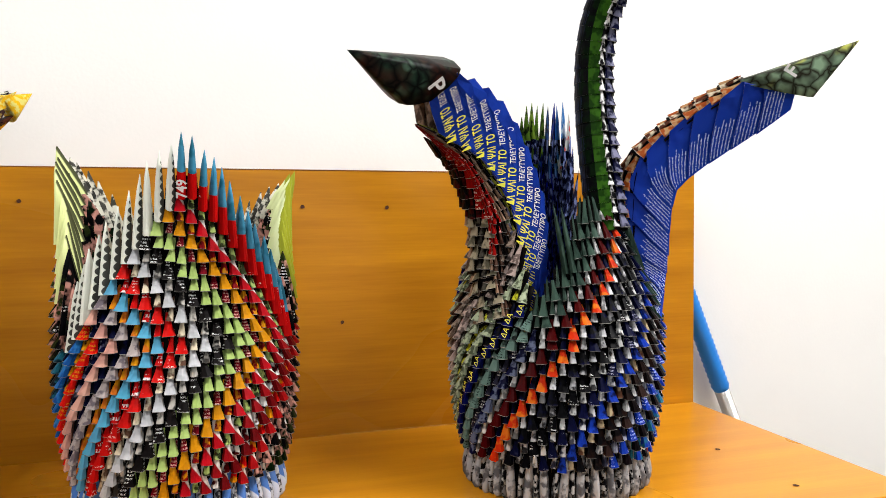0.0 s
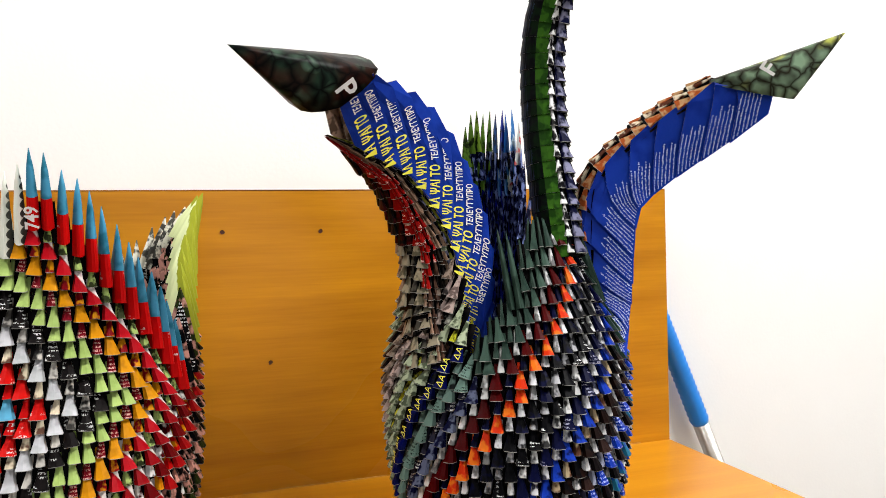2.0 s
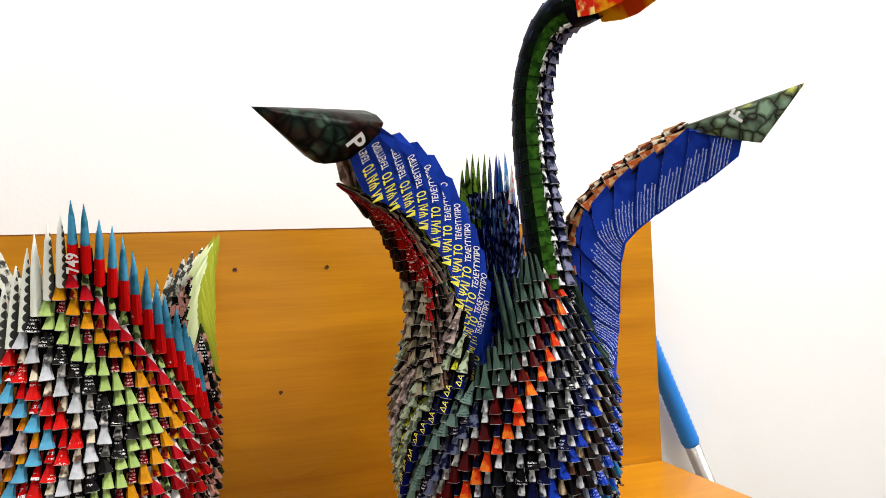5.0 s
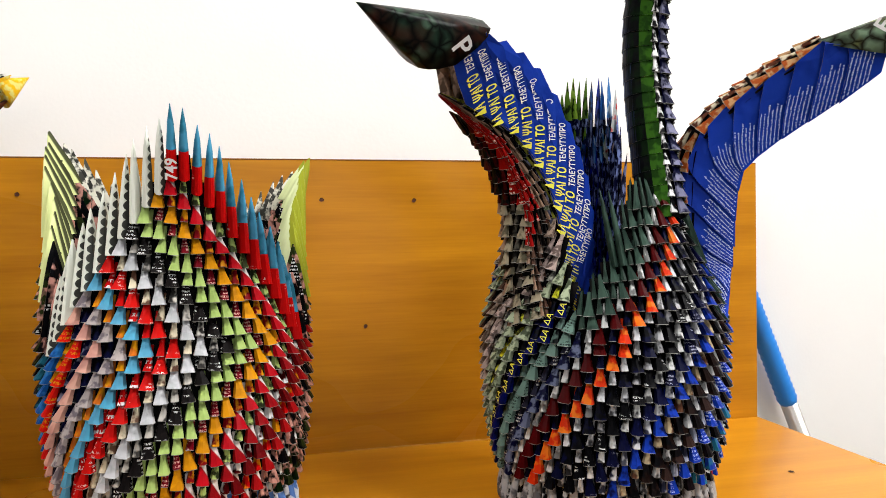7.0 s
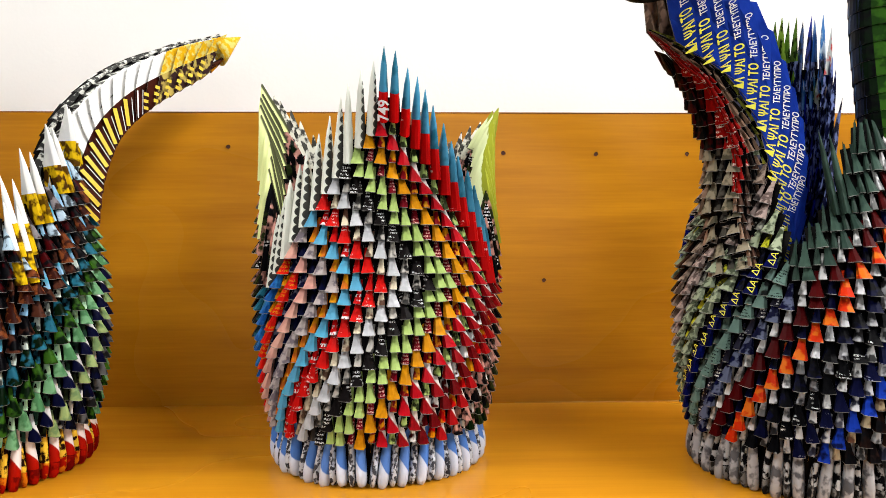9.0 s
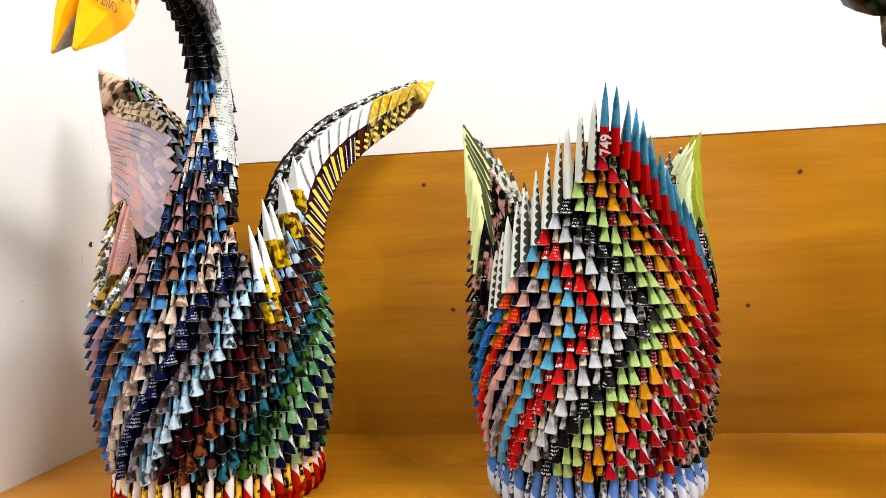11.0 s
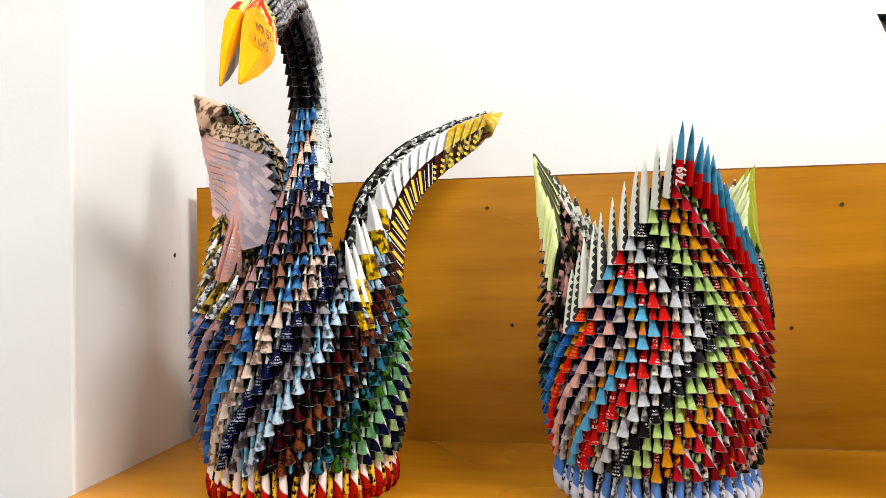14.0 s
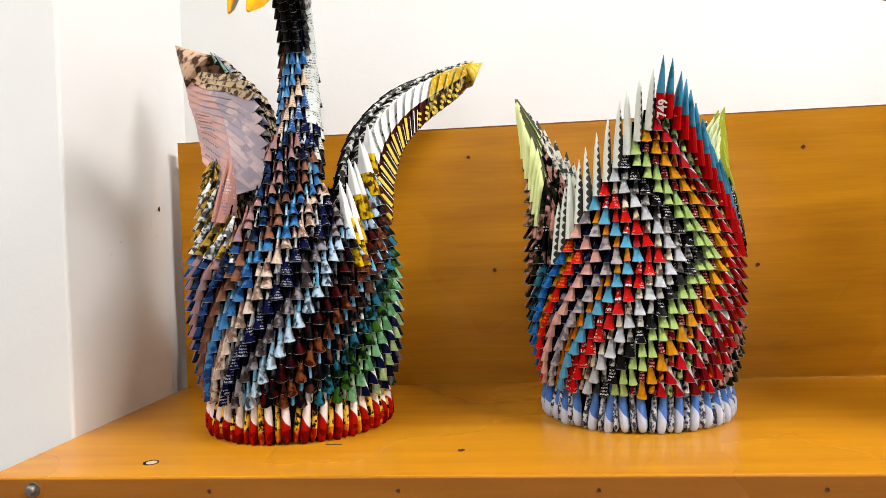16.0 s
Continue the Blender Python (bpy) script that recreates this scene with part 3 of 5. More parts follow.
# printed words and bars on paper
def words(text, size, thick=0.0):
    """A flat mesh of the words in the built-in font, starting at the origin."""
    cu = bpy.data.curves.new("words", "FONT")
    cu.body, cu.size, cu.resolution_u = text, size, 2
    cu.offset = thick
    ob = bpy.data.objects.new("words", cu)
    scene.collection.objects.link(ob)
    bpy.context.view_layer.update()
    me = bpy.data.meshes.new_from_object(ob.evaluated_get(bpy.context.evaluated_depsgraph_get()))
    bpy.data.objects.remove(ob)
    return me


def printed(me, mat, parent, m, label=""):
    me = me.copy() if me.users and me.materials and me.materials[0] != mat else me
    if not me.materials:
        me.materials.append(mat)
    ob = new("print", me)
    ob.parent, ob.matrix_basis = parent, m
    if label:
        tagged(ob, label)
    return ob


def bars_mesh(rows):
    """Short flat bars in place of small print: rows of (x, y, length, height, turn in degrees)."""
    verts, faces = [], []
    for x, y, ln, h, turn in rows:
        c, t = math.cos(radians(turn)), math.sin(radians(turn))
        o = len(verts)
        for a, b in ((0, 0), (ln, 0), (ln, h), (0, h)):
            verts.append((x + a * c - b * t, y + a * t + b * c, 0))
        faces.append((o, o + 1, o + 2, o + 3))
    return mesh_of("bars", verts, faces, ())


M_YELLOW_INK = paint("yellow_ink", (0.78, 0.74, 0.06), 0.45)
M_WHITE_INK = paint("white_ink", (0.78, 0.78, 0.78), 0.45)
M_PALE_INK = paint("pale_blue_ink", (0.42, 0.5, 0.75), 0.45)
M_BROWN_INK = paint("brown_ink", (0.2, 0.06, 0.01), 0.5)
M_BLUE_PAGE = P((0.045, 0.11, 0.46), (0.035, 0.085, 0.38), 0.3, 3)


def wing(fig, name, table, front, first, last, half, width, flank, outer, inner, pitch=0.024, shift=0.035, split=0.5, point=0.008, cap=None, back=None, bare=None, columns=(), lift=0.004, crest=0.001, mark=None, tilt_in=0.0):
    """The long part of a wing, with flaps laid along its two flanks and small pieces on its edges. table: (row, radius, azimuth, height, 0, 0);
    front: +1 or -1, the flank that faces the neck; half(row): half its depth; width(row): half its width; flank: colours of the front flaps;
    shift: how far a flap runs to the tip from the outer to the inner edge; split: where its second colour begins;
    bare(row): where across the front flank the flaps begin, the columns of small pieces lying outside that line."""
    start = bare or (lambda row: -1.0)

    def path(row):
        r, az, z, _, _ = spline(table, row)
        return r * radial(az) + Vector((0, 0, z)), radial(az)

    def axes(row):
        c, out = path(row)
        up = (path(row + 0.4)[0] - path(row - 0.4)[0]).normalized()
        side = up.cross(out).normalized()
        return c, up, side.cross(up).normalized(), side

    rows = np.linspace(first, last, 160)
    run = [0.0]
    for a, b in zip(rows, rows[1:]):
        run.append(run[-1] + (path(b)[0] - path(a)[0]).length)
    total = run[-1]

    def lay(s, y, face, lift):
        """The place at s along the wing and y across it, from -1 at the outer to 1 at the inner edge."""
        t = min(max(s, 0.0), total)
        row = float(np.interp(t, run, rows))
        c, up, out, side = axes(row)
        return c + up * (s - t) - out * (y * half(row)) + side * (face * (width(row) + lift))

    def across(s, v):
        y0 = start(float(np.interp(min(max(s, 0.0), total), run, rows)))
        return y0 + v * (1 - y0)

    flaps = []
    for face, mats in ((front, flank), (-front, back or flank)):
        n = int(round(total / pitch))
        for i in range(n):
            s0 = (i + 0.3) * total / n - max(shift, 0) * 0.6
            if s0 + (0.1 if cap and cap[3] < 0 else 0.75) * max(shift, 0) + pitch > total + (0.018 if cap and cap[3] < 0 else 0.006):
                continue
            end = total + 0.010 if cap and cap[3] < 0 else 9.0
            verts, faces, index = [], [], []
            cuts = [0.0, 0.25, 0.5, 0.75, 1.0]
            if 0.02 < split < 0.98:
                cuts = sorted(set(cuts) - {min(cuts[1:-1], key=lambda c: abs(c - 1 + split))} | {1 - split})
            for thick in (0.0, -0.0007):
                for v in cuts:
                    stop = end if end > 8 else total - cap[4] + abs(cap[3]) * (0.5 - 0.5 * across(s0, v)) + 0.006
                    a = min(max(s0 + shift * v, -0.040 + 0.0012 * i), stop - 0.001)
                    b = min(a + pitch * 1.3, stop)
                    verts += [lay(a, across(a, v), face, lift + thick), lay(b, across(b, v), face, 0.0002 + thick)]
                verts.append(lay(min(s0 + shift + pitch * (0.25 if shift < 0 else 0.9), stop), 1 + point / 0.02 * (1 if face == front else 0.2), face, 0.0012 + thick))
            m = len(cuts)
            k = 2 * m + 1
            for q in range(m - 1):
                slot = 0 if cuts[q] >= 1 - split - 0.01 else 1
                f = (2 * q, 2 * q + 1, 2 * q + 3, 2 * q + 2)
                faces += [f, tuple(k + e for e in f)[::-1]]
                index += [slot, slot]
            f = (2 * m - 2, 2 * m - 1, 2 * m)
            faces += [f, tuple(k + e for e in f)[::-1]]
            index += [0, 0]
            rim = [2 * q for q in range(m)] + [2 * m] + [2 * q + 1 for q in reversed(range(m))]
            for a, b in zip(rim, rim[1:] + rim[:1]):
                faces.append((a, b, b + k, a + k))
                index.append(2)
            if callable(mats):
                mats_i = mats(i / n)
            else:
                mats_i = mats
            if face < 0:
                faces = [f[::-1] for f in faces]
            o = verts[0].copy()
            ob = new(name, mesh_of("wing_flap", [tuple(v - o) for v in verts], faces, mats_i, index))
            ob.parent = fig.ob
            ob.matrix_basis = Matrix.Translation(o)
            if face == front:
                flaps.append((ob, s0, i, n))

    def letter(ob, s0, me, mat, along, ahead, scale=(1, 1), lift=lift + 0.0002, label=""):
        """Prints a flat mesh on a flap, its line running from the outer to the inner edge; ahead: the line's place towards the tip."""
        t = min(max(s0 + 0.5 * shift, 0.0), total)
        h = half(float(np.interp(t, run, rows)))
        h0 = start(float(np.interp(t, run, rows)))
        ang = math.atan2((1 - h0) * h, shift)
        e1, e2 = (math.cos(ang), math.sin(ang)), (front * math.sin(ang), -front * math.cos(ang))
        verts, out_of = [], set()
        for v in me.vertices:
            x, y = along + v.co.x * scale[0], v.co.y * scale[1]
            s, c = s0 + ahead + x * e1[0] + y * e2[0], x * e1[1] + y * e2[1]
            if cap and cap[3] < 0 and (s > total - cap[4] + abs(cap[3]) * (0.5 - 0.5 * (c / h + h0)) + 0.003 or c / h + h0 > 1.0):
                out_of.add(v.index)
            verts.append(tuple(lay(s, c / h + h0, front, lift) - ob.matrix_basis.translation))
        kept = [tuple(g.vertices) for g in me.polygons if not out_of & set(g.vertices)]
        if not kept:
            return
        p = new("print", mesh_of("print", verts, kept, (mat,)))
        p.parent = ob
        if label:
            tagged(p, label)

    for i in range(int(total / 0.0115)) if columns else ():
        s = i * 0.0115 - 0.004
        row = float(np.interp(max(s, 0.0), run, rows))
        c, up, out, side = axes(row)
        y0 = start(row)
        wide = (y0 + 1) * half(row) / len(columns)
        if wide < 0.0012 or s > total - 0.026:
            continue
        for q, d in enumerate(columns):
            y = -1 + (q + 0.5 + (0.25 if i % 2 else -0.05)) * (y0 + 1) / len(columns)
            o = (side * front + out * 0.25 * (1 - q)).normalized()
            x = up.cross(o)
            p = c - out * (y * half(row)) + side * front * (width(row) - 0.0035)
            m = Matrix(((x[0], -o[0], up[0], p[0]), (x[1], -o[1], up[1], p[1]), (x[2], -o[2], up[2], p[2]), (0, 0, 0, 1)))
            fig.add("wing_piece", "flat", d(i) if callable(d) else d, m @ pose(0, 0, 0, random.uniform(-3, 3), random.uniform(-3, 3), random.uniform(-3, 3)) @ Matrix.Diagonal((wide / UNIT_W, 0.6, 1, 1)))
    for sign, designs in ((1, outer), (-1, inner)):
        step_len = 0.0115
        n = int(total / step_len)
        for i in range(n - (0 if not cap else (4 if cap[3] < 0 else 1) if sign > 0 else 3 if cap[3] < 0 else int(cap[4] / step_len))):
            row = float(np.interp(i * total / n, run, rows))
            c, up, out, side = axes(row)
            h, w = half(row), width(row)
            cols = len(designs)
            wide = 1.8 * w / max(cols, 1)
            for q in range(cols):
                u = (q - (cols - 1) / 2 + (0.1 if i % 2 else -0.1) * (1 if cols > 1 else 0)) * wide
                o = (out * sign + side * (u / max(w, 0.004)) * 0.35 + side * (front * tilt_in if sign < 0 else 0)).normalized()
                x = up.cross(o)
                p = c + out * sign * (h - 0.002 if sign > 0 else h + crest - 0.004 * tilt_in) + side * (u + (front * tilt_in * 0.5 * w if sign < 0 else 0))
                m = Matrix(((x[0], -o[0], up[0], p[0]), (x[1], -o[1], up[1], p[1]), (x[2], -o[2], up[2], p[2]), (0, 0, 0, 1)))
                d = designs[q if sign > 0 else cols - 1 - q]
                d = d(i) if callable(d) else d
                fig.add("wing_piece", "flat", d, m @ pose(0, 0, 0, random.uniform(-3, 3), random.uniform(-3, 3), random.uniform(-3, 3)) @ Matrix.Diagonal((wide / UNIT_W, 0.5, step_len / UNIT_H, 1)))
    if cap:
        mat, length, tilt, slant, begin = cap
        c, up, out, side = axes(last)
        h, w = half(last), width(last)
        tip = c + up * length - out * tilt
        if slant >= 0:
            # a straight cap takes the section of the wing where it begins
            row = float(np.interp(total - begin, run, rows))
            c, up, out, side = axes(row)
            h, w = half(row), width(row)
        bm = bmesh.new()
        wide_c, deep_c = w + min(0.008, 0.6 * w), h + min(0.004, 0.25 * h)
        rings = []
        for f in (0.0, 0.3, 0.62, 0.86):
            ring = []
            for k in range(16):
                t = 2 * math.pi * k / 16
                a, b = math.copysign(abs(math.cos(t)) ** 0.6, math.cos(t)), math.copysign(abs(math.sin(t)) ** 0.75, math.sin(t))
                p = c - up * ((begin if slant < 0 else 0.0) + slant * (0.5 + 0.5 * b)) + side * wide_c * a + out * deep_c * b * ((0.55 if front > 0 else 0.95) if b > 0 and slant < 0 else 1.25 if front > 0 and slant < 0 else 1)
                ring.append(bm.verts.new(p.lerp(tip, f) + side * (0.12 * w * a * math.sin(math.pi * f))))
            rings.append(ring)
        vt = bm.verts.new(tip)
        for r0, r1 in zip(rings, rings[1:]):
            for k in range(16):
                bm.faces.new((r0[k], r0[(k + 1) % 16], r1[(k + 1) % 16], r1[k])).smooth = True
        for k in range(16):
            bm.faces.new((rings[-1][k], rings[-1][(k + 1) % 16], vt)).smooth = True
        bm.faces.new(rings[0])
        tip_ob = part("wing_tip", bm, mat, fig.ob, "pointed cap folded from a floral magazine page")
        if mark:
            text, size, on, off = mark
            n = (side * front - up * ((w + min(0.008, 0.6 * w)) / (length + 0.007) * -0.55)).normalized()
            y = (-out * 0.8 - up * 0.35)
            y = (y - n * y.dot(n)).normalized()
            x = y.cross(n)
            p = c + up * on - out * off + side * front * (w + min(0.008, 0.6 * w)) + n * 0.0005
            printed(words(text, size, 0.0004), M_WHITE_INK, tip_ob, Matrix.Translation(p) @ Matrix((x, y, n)).transposed().to_4x4())
    return flaps, letter


def ramp(*pairs):
    return lambda row: float(np.interp(row, [p[0] for p in pairs], [p[1] for p in pairs]))


def swan(name, label, place, axis, designs, foot, wings, neck, tail, az0, rounded=False):
    """A swan's round body, the sheets from which its wings, breast and tail grow. wings: (centre azimuth, table, counts, rows, front, edge)."""
    ob = tagged(new(name), label, "paper swan", "folded paper swans")
    ob.matrix_basis = pose(*place)
    fig = Figure(ob, rounded)

    def design_of(j, u):
        q = int(round(u - 0.5 * j + 0.01))
        return designs[q % len(designs)]

    belly(fig, az0, design_of, foot)
    for az, table, counts, rows, front, edge in wings:
        def shoulder(i, u, shape, az=az, edge=edge):
            if edge and len(edge) == 2 and i > 1 and shape != "both":
                return YELLOW_SCRAP[int(i + u) % 2]
            return edge if shape == "both" else design_of(BELLY_ROWS + i, u + (az - az0) / STEP)
        petal(fig, "shoulder_piece", table, counts, rows, shoulder, False, front, (5,) if edge and len(edge) == 2 else range(1, 99, 2) if edge else range(99))
    table, counts, rows, special = neck
    spikes = 2 if special(3, -9.0) else 0
    petal(fig, "breast_piece", table, counts, rows, lambda i, u, shape: special(i, u) or design_of(BELLY_ROWS + i, u + (axis - az0) / STEP), False, spikes, (5,))
    table, counts, rows, special = tail
    petal(fig, "tail_piece", table, counts, rows, lambda i, u, shape: special(i, u) or design_of(BELLY_ROWS + i, u + (axis + 180 - az0) / STEP), rows > 5)
    return ob, fig


# ---------------------------------------------------------------- three-petalled tulip vase
tulip = tagged(new("folded_paper_vase"), "tulip-shaped vase of folded magazine paper pieces, red, green and blue", "paper vase")
tulip.matrix_basis = pose(-0.1642, -0.1435, 0)
fig = Figure(tulip)
FRONT = -82.5
TULIP = [
    (P(WHITE, BLACK, 0.25), P(TEAL, BLACK, 0.4)),
    (P(NAVY, SKY, 0.3), P(BLUE, (0.08, 0.3, 0.6), 0.4)),
    (P(GOLD, BLACK, 0.4), P(BRIGHT_RED, GOLD, 0.2)),
    (P(NAVY, LAVENDER, 0.3), P((0.72, 0.47, 0.4), (0.6, 0.36, 0.32), 0.4, 2)),
    (P(NAVY, BLACK, 0.35), P((0.5, 0.45, 0.44), (0.24, 0.21, 0.24), 0.34, 0.8)),
    (P(ORANGE, GOLD, 0.4), P((0.18, 0.42, 0.56), SKY, 0.3, 2)),
    (P(RED, WHITE, 0.2, 1.4), P((0.6, 0.03, 0.025), (0.75, 0.7, 0.68), 0.12, 0.8)),
    (P(CREAM, BROWN, 0.3), P((0.58, 0.58, 0.6), SILVER, 0.35)),
    (P((0.55, 0.53, 0.5), BLACK, 0.36), P((0.03, 0.025, 0.025), WHITE, 0.22, 0.8)),
    (P(GREEN, (0.42, 0.52, 0.22), 0.3), P(GREEN, (0.42, 0.52, 0.22), 0.3)),
    (P((0.26, 0.02, 0.04), (0.7, 0.5, 0.45), 0.26, 0.8), P(GOLD, (0.56, 0.3, 0.02), 0.3)),
    (P((0.3, 0.02, 0.03), GOLD, 0.32, 0.7), P((0.5, 0.02, 0.04), (0.8, 0.79, 0.78), -1, 1.32)),
    (P(GREEN, BLACK, 0.42, 0.7), P((0.36, 0.02, 0.03), (0.74, 0.72, 0.7), -1, 1.2)),
    (P(MAROON, WHITE, 0.3), P((0.22, 0.015, 0.02), (0.7, 0.64, 0.62), -1, 1.35)),
    (P(RED, GOLD, 0.3), P((0.42, 0.025, 0.03), (0.72, 0.68, 0.66), -1, 1.25)),
    (P(BLACK, PINK, 0.3), P(BLACK, PINK, 0.35)),
    (P(BLACK, WHITE, 0.3), P(DARKGREEN, PINK, 0.3)),
]
EVEN.append(TULIP[9])
SPIKE_WHITE = P((0.7, 0.71, 0.66), (0.03, 0.03, 0.03), -4)
SPIKE_BLUE = P((0.13, 0.36, 0.49), TEAL, 0.3, 2)
SPIKE_RED = P(RED, WHITE, 0.05)
SPIKE_LEMON = P((0.74, 0.78, 0.46), (0.02, 0.02, 0.01), -3)
SPIKE_OLIVE = P((0.40, 0.42, 0.08), (0.74, 0.78, 0.54), -2, 1.25)
SPIKE_BACK = P((0.74, 0.73, 0.66), (0.03, 0.03, 0.03), 0.42, 0.9)


DARK_FLORAL = ((P(BLACK, PINK, 0.3, 1.3), P(DARKGREEN, PINK, 0.35, 1.3)), (P(BLACK, WHITE, 0.2), P(BLACK, PINK, 0.35, 1.3)), (P(OLIVE, PINK, 0.3), P(BLACK, OLIVE, 0.3)))


def tulip_design(j, u):
    q = int(round(u + 0.5 * abs(j - BELLY_ROWS) - 17 + 6)) % COUNT
    return TULIP[q] if q < len(TULIP) else DARK_FLORAL[q % 3]


FOOT_SCROLL = P((0.62, 0.64, 0.68), (0.03, 0.03, 0.05), 0.4, 0.4)
FOOT_BLUE = P((0.62, 0.66, 0.75), (0.14, 0.28, 0.58), -1, 1.7)
FOOT = (FOOT_SCROLL, FOOT_BLUE, FOOT_SCROLL, FOOT_BLUE)
belly(fig, FRONT - 5.5 * STEP - 120, tulip_design, lambda k: FOOT)
for side in range(3):
    az, az_tip = FRONT + 120 * side, (FRONT, 25.0, 160.0)[side]
    reach, drop = ((0.121, 0.0), (0.114, 0.012), (0.112, -0.004))[side]
    table = [(-1, 0.0975, 0.0, 0.137, 0.0975, 0.0170), (0, 0.0975, 0.0, 0.147, 0.0975, 0.0170), (3, 0.096, 0.25, 0.181, 0.096, 0.0168), (6, 0.0945, 0.5, 0.214, 0.09, 0.0162), (9, 0.099, 0.75, 0.246, 0.085, 0.0156), (11, 0.106 + 0.4 * (reach - 0.121), 0.95, 0.264, 0.08, 0.015), (12, 0.110 + 0.5 * (reach - 0.121), 1.0, 0.273, 0.08, 0.015)]
    table = [(row, r, az + (az_tip - az) * f, z - drop * f, curl, wide) for row, r, f, z, curl, wide in table]

    def petal_design(i, u, shape, side=side):
        base = tulip_design(BELLY_ROWS + i, u + 5.5 + COUNT // 3 * (1 + side))
        if side and i > 0:
            base = DARK_FLORAL[int(i + u + 40) % 3]
        if shape == "flat":
            return base
        if side == 0:
            a, low = (SPIKE_WHITE, SPIKE_WHITE) if u < -0.2 else (SPIKE_BLUE, SPIKE_RED)
        else:
            ahead = u > 0 if side == 2 else u < 0
            if i < 3:
                return DARK_FLORAL[i]
            a = low = (SPIKE_LEMON if side == 2 else SPIKE_OLIVE) if ahead or shape == "both" else SPIKE_BACK
        return (a if shape != "right" else base[0], a if shape != "left" else base[1], M_EDGEPAPER, low)

    petal(fig, "petal_piece", table, lambda i: 12 - i, 12, petal_design, twist=(0, 4, 26)[side])
fig.lay()
top_piece = max((o for o in tulip.children if o.name.startswith("petal_piece") and o.matrix_basis.translation.y < -0.08), key=lambda o: o.matrix_basis.translation.z)
printed(words("749", 0.0118, 0.0003), M_WHITE_INK, top_piece, Matrix(((0, -1, 0, -0.0006), (0, 0, -1, -0.0070), (1, 0, 0, 0.0015), (0, 0, 0, 1))))


# ---------------------------------------------------------------- black and blue swan
INK_BLUE = (0.008, 0.022, 0.22)
R_DESIGNS = [
    (P((0.06, 0.06, 0.09), WHITE, 0.2, 0.8), P(NAVY, (0.2, 0.22, 0.3), 0.36, 0.8)), (P((0.62, 0.62, 0.62), GREY, 0.3), P((0.12, 0.010, 0.010), MAROON, 0.35)), (P(NAVY, BLACK, 0.4), P((0.58, 0.075, 0.02), (0.66, 0.25, 0.04), 0.3, 0.9)),
    (P((0.62, 0.62, 0.64), GREY, 0.4), P(BLACK, NAVY, 0.3)), (P((0.5, 0.5, 0.52), BLACK, 0.4), P(BLACK, WHITE, 0.12, 0.8)), (P((0.62, 0.62, 0.62), BLACK, 0.3), P(NAVY, (0.4, 0.4, 0.5), 0.12, 0.8)),
    (P((0.6, 0.6, 0.62), NAVY, 0.35), P((0.03, 0.09, 0.42), NAVY, 0.35)), (P((0.5, 0.42, 0.3), BROWN, 0.35), P(BLACK, (0.04, 0.02, 0.015), 0.4)), (P((0.55, 0.55, 0.56), BLACK, 0.35), P((0.08, 0.05, 0.045), BLACK, 0.4)), (P((0.4, 0.42, 0.5), NAVY, 0.35), P((0.03, 0.09, 0.42), (0.5, 0.55, 0.8), 0.2, 0.8)),
    (P((0.3, 0.3, 0.3), BLACK, 0.45), P((0.03, 0.02, 0.025), BLACK, 0.3)), (P(TEAL, BLACK, 0.4), P((0.03, 0.09, 0.42), TEAL, 0.36)), (P(WHITE, BLACK, 0.4), P(BLACK, WHITE, 0.2)), (P((0.4, 0.03, 0.03), BLACK, 0.3), P((0.03, 0.09, 0.42), (0.5, 0.55, 0.8), 0.2)),
]
SPRIG, SPRIG_PINK = P((0.42, 0.46, 0.35), (0.1, 0.12, 0.08), 0.4, 0.6), P((0.48, 0.4, 0.37), (0.17, 0.13, 0.12), 0.4, 0.6)
R_BACK = [(P(BLACK, BROWN, 0.25), P((0.1, 0.06, 0.045), BLACK, 0.35)), (P((0.2, 0.15, 0.13), BLACK, 0.35), P((0.4, 0.33, 0.28), (0.16, 0.12, 0.1), 0.4, 0.6)), (P((0.36, 0.3, 0.28), BLACK, 0.3), SPRIG_PINK),
          (P((0.36, 0.36, 0.32), BLACK, 0.4, 0.8), SPRIG), (P((0.5, 0.5, 0.06), BLACK, 0.42, 0.7), SPRIG), (P(BLACK, SILVER, 0.3), P((0.12, 0.15, 0.13), BLACK, 0.35)), (P((0.16, 0.22, 0.2), BLACK, 0.3), P((0.2, 0.28, 0.25), BLACK, 0.2, 0.7))]
FOOT_R = (P(BLACK, (0.5, 0.5, 0.5), 0.33, 0.6), P((0.44, 0.44, 0.45), (0.16, 0.16, 0.17), 0.3, 1), P((0.3, 0.3, 0.3), BLACK, 0.5, 0.6), P((0.46, 0.46, 0.47), (0.2, 0.2, 0.21), 0.3, 1))
SLATE_P = (P((0.08, 0.12, 0.10), (0.05, 0.08, 0.065), 0.4, 2), P((0.1, 0.15, 0.125), (0.06, 0.095, 0.08), 0.4, 2))
LETTER_COLUMN = (P((0.011, 0.012, 0.016), NAVY, 0.3), P((0.008, 0.02, 0.16), NAVY, 0.3))
AXIS_R = -78
c_r = (0.1778, -0.188, 0)
AZ0_R = -93 - 20 * STEP
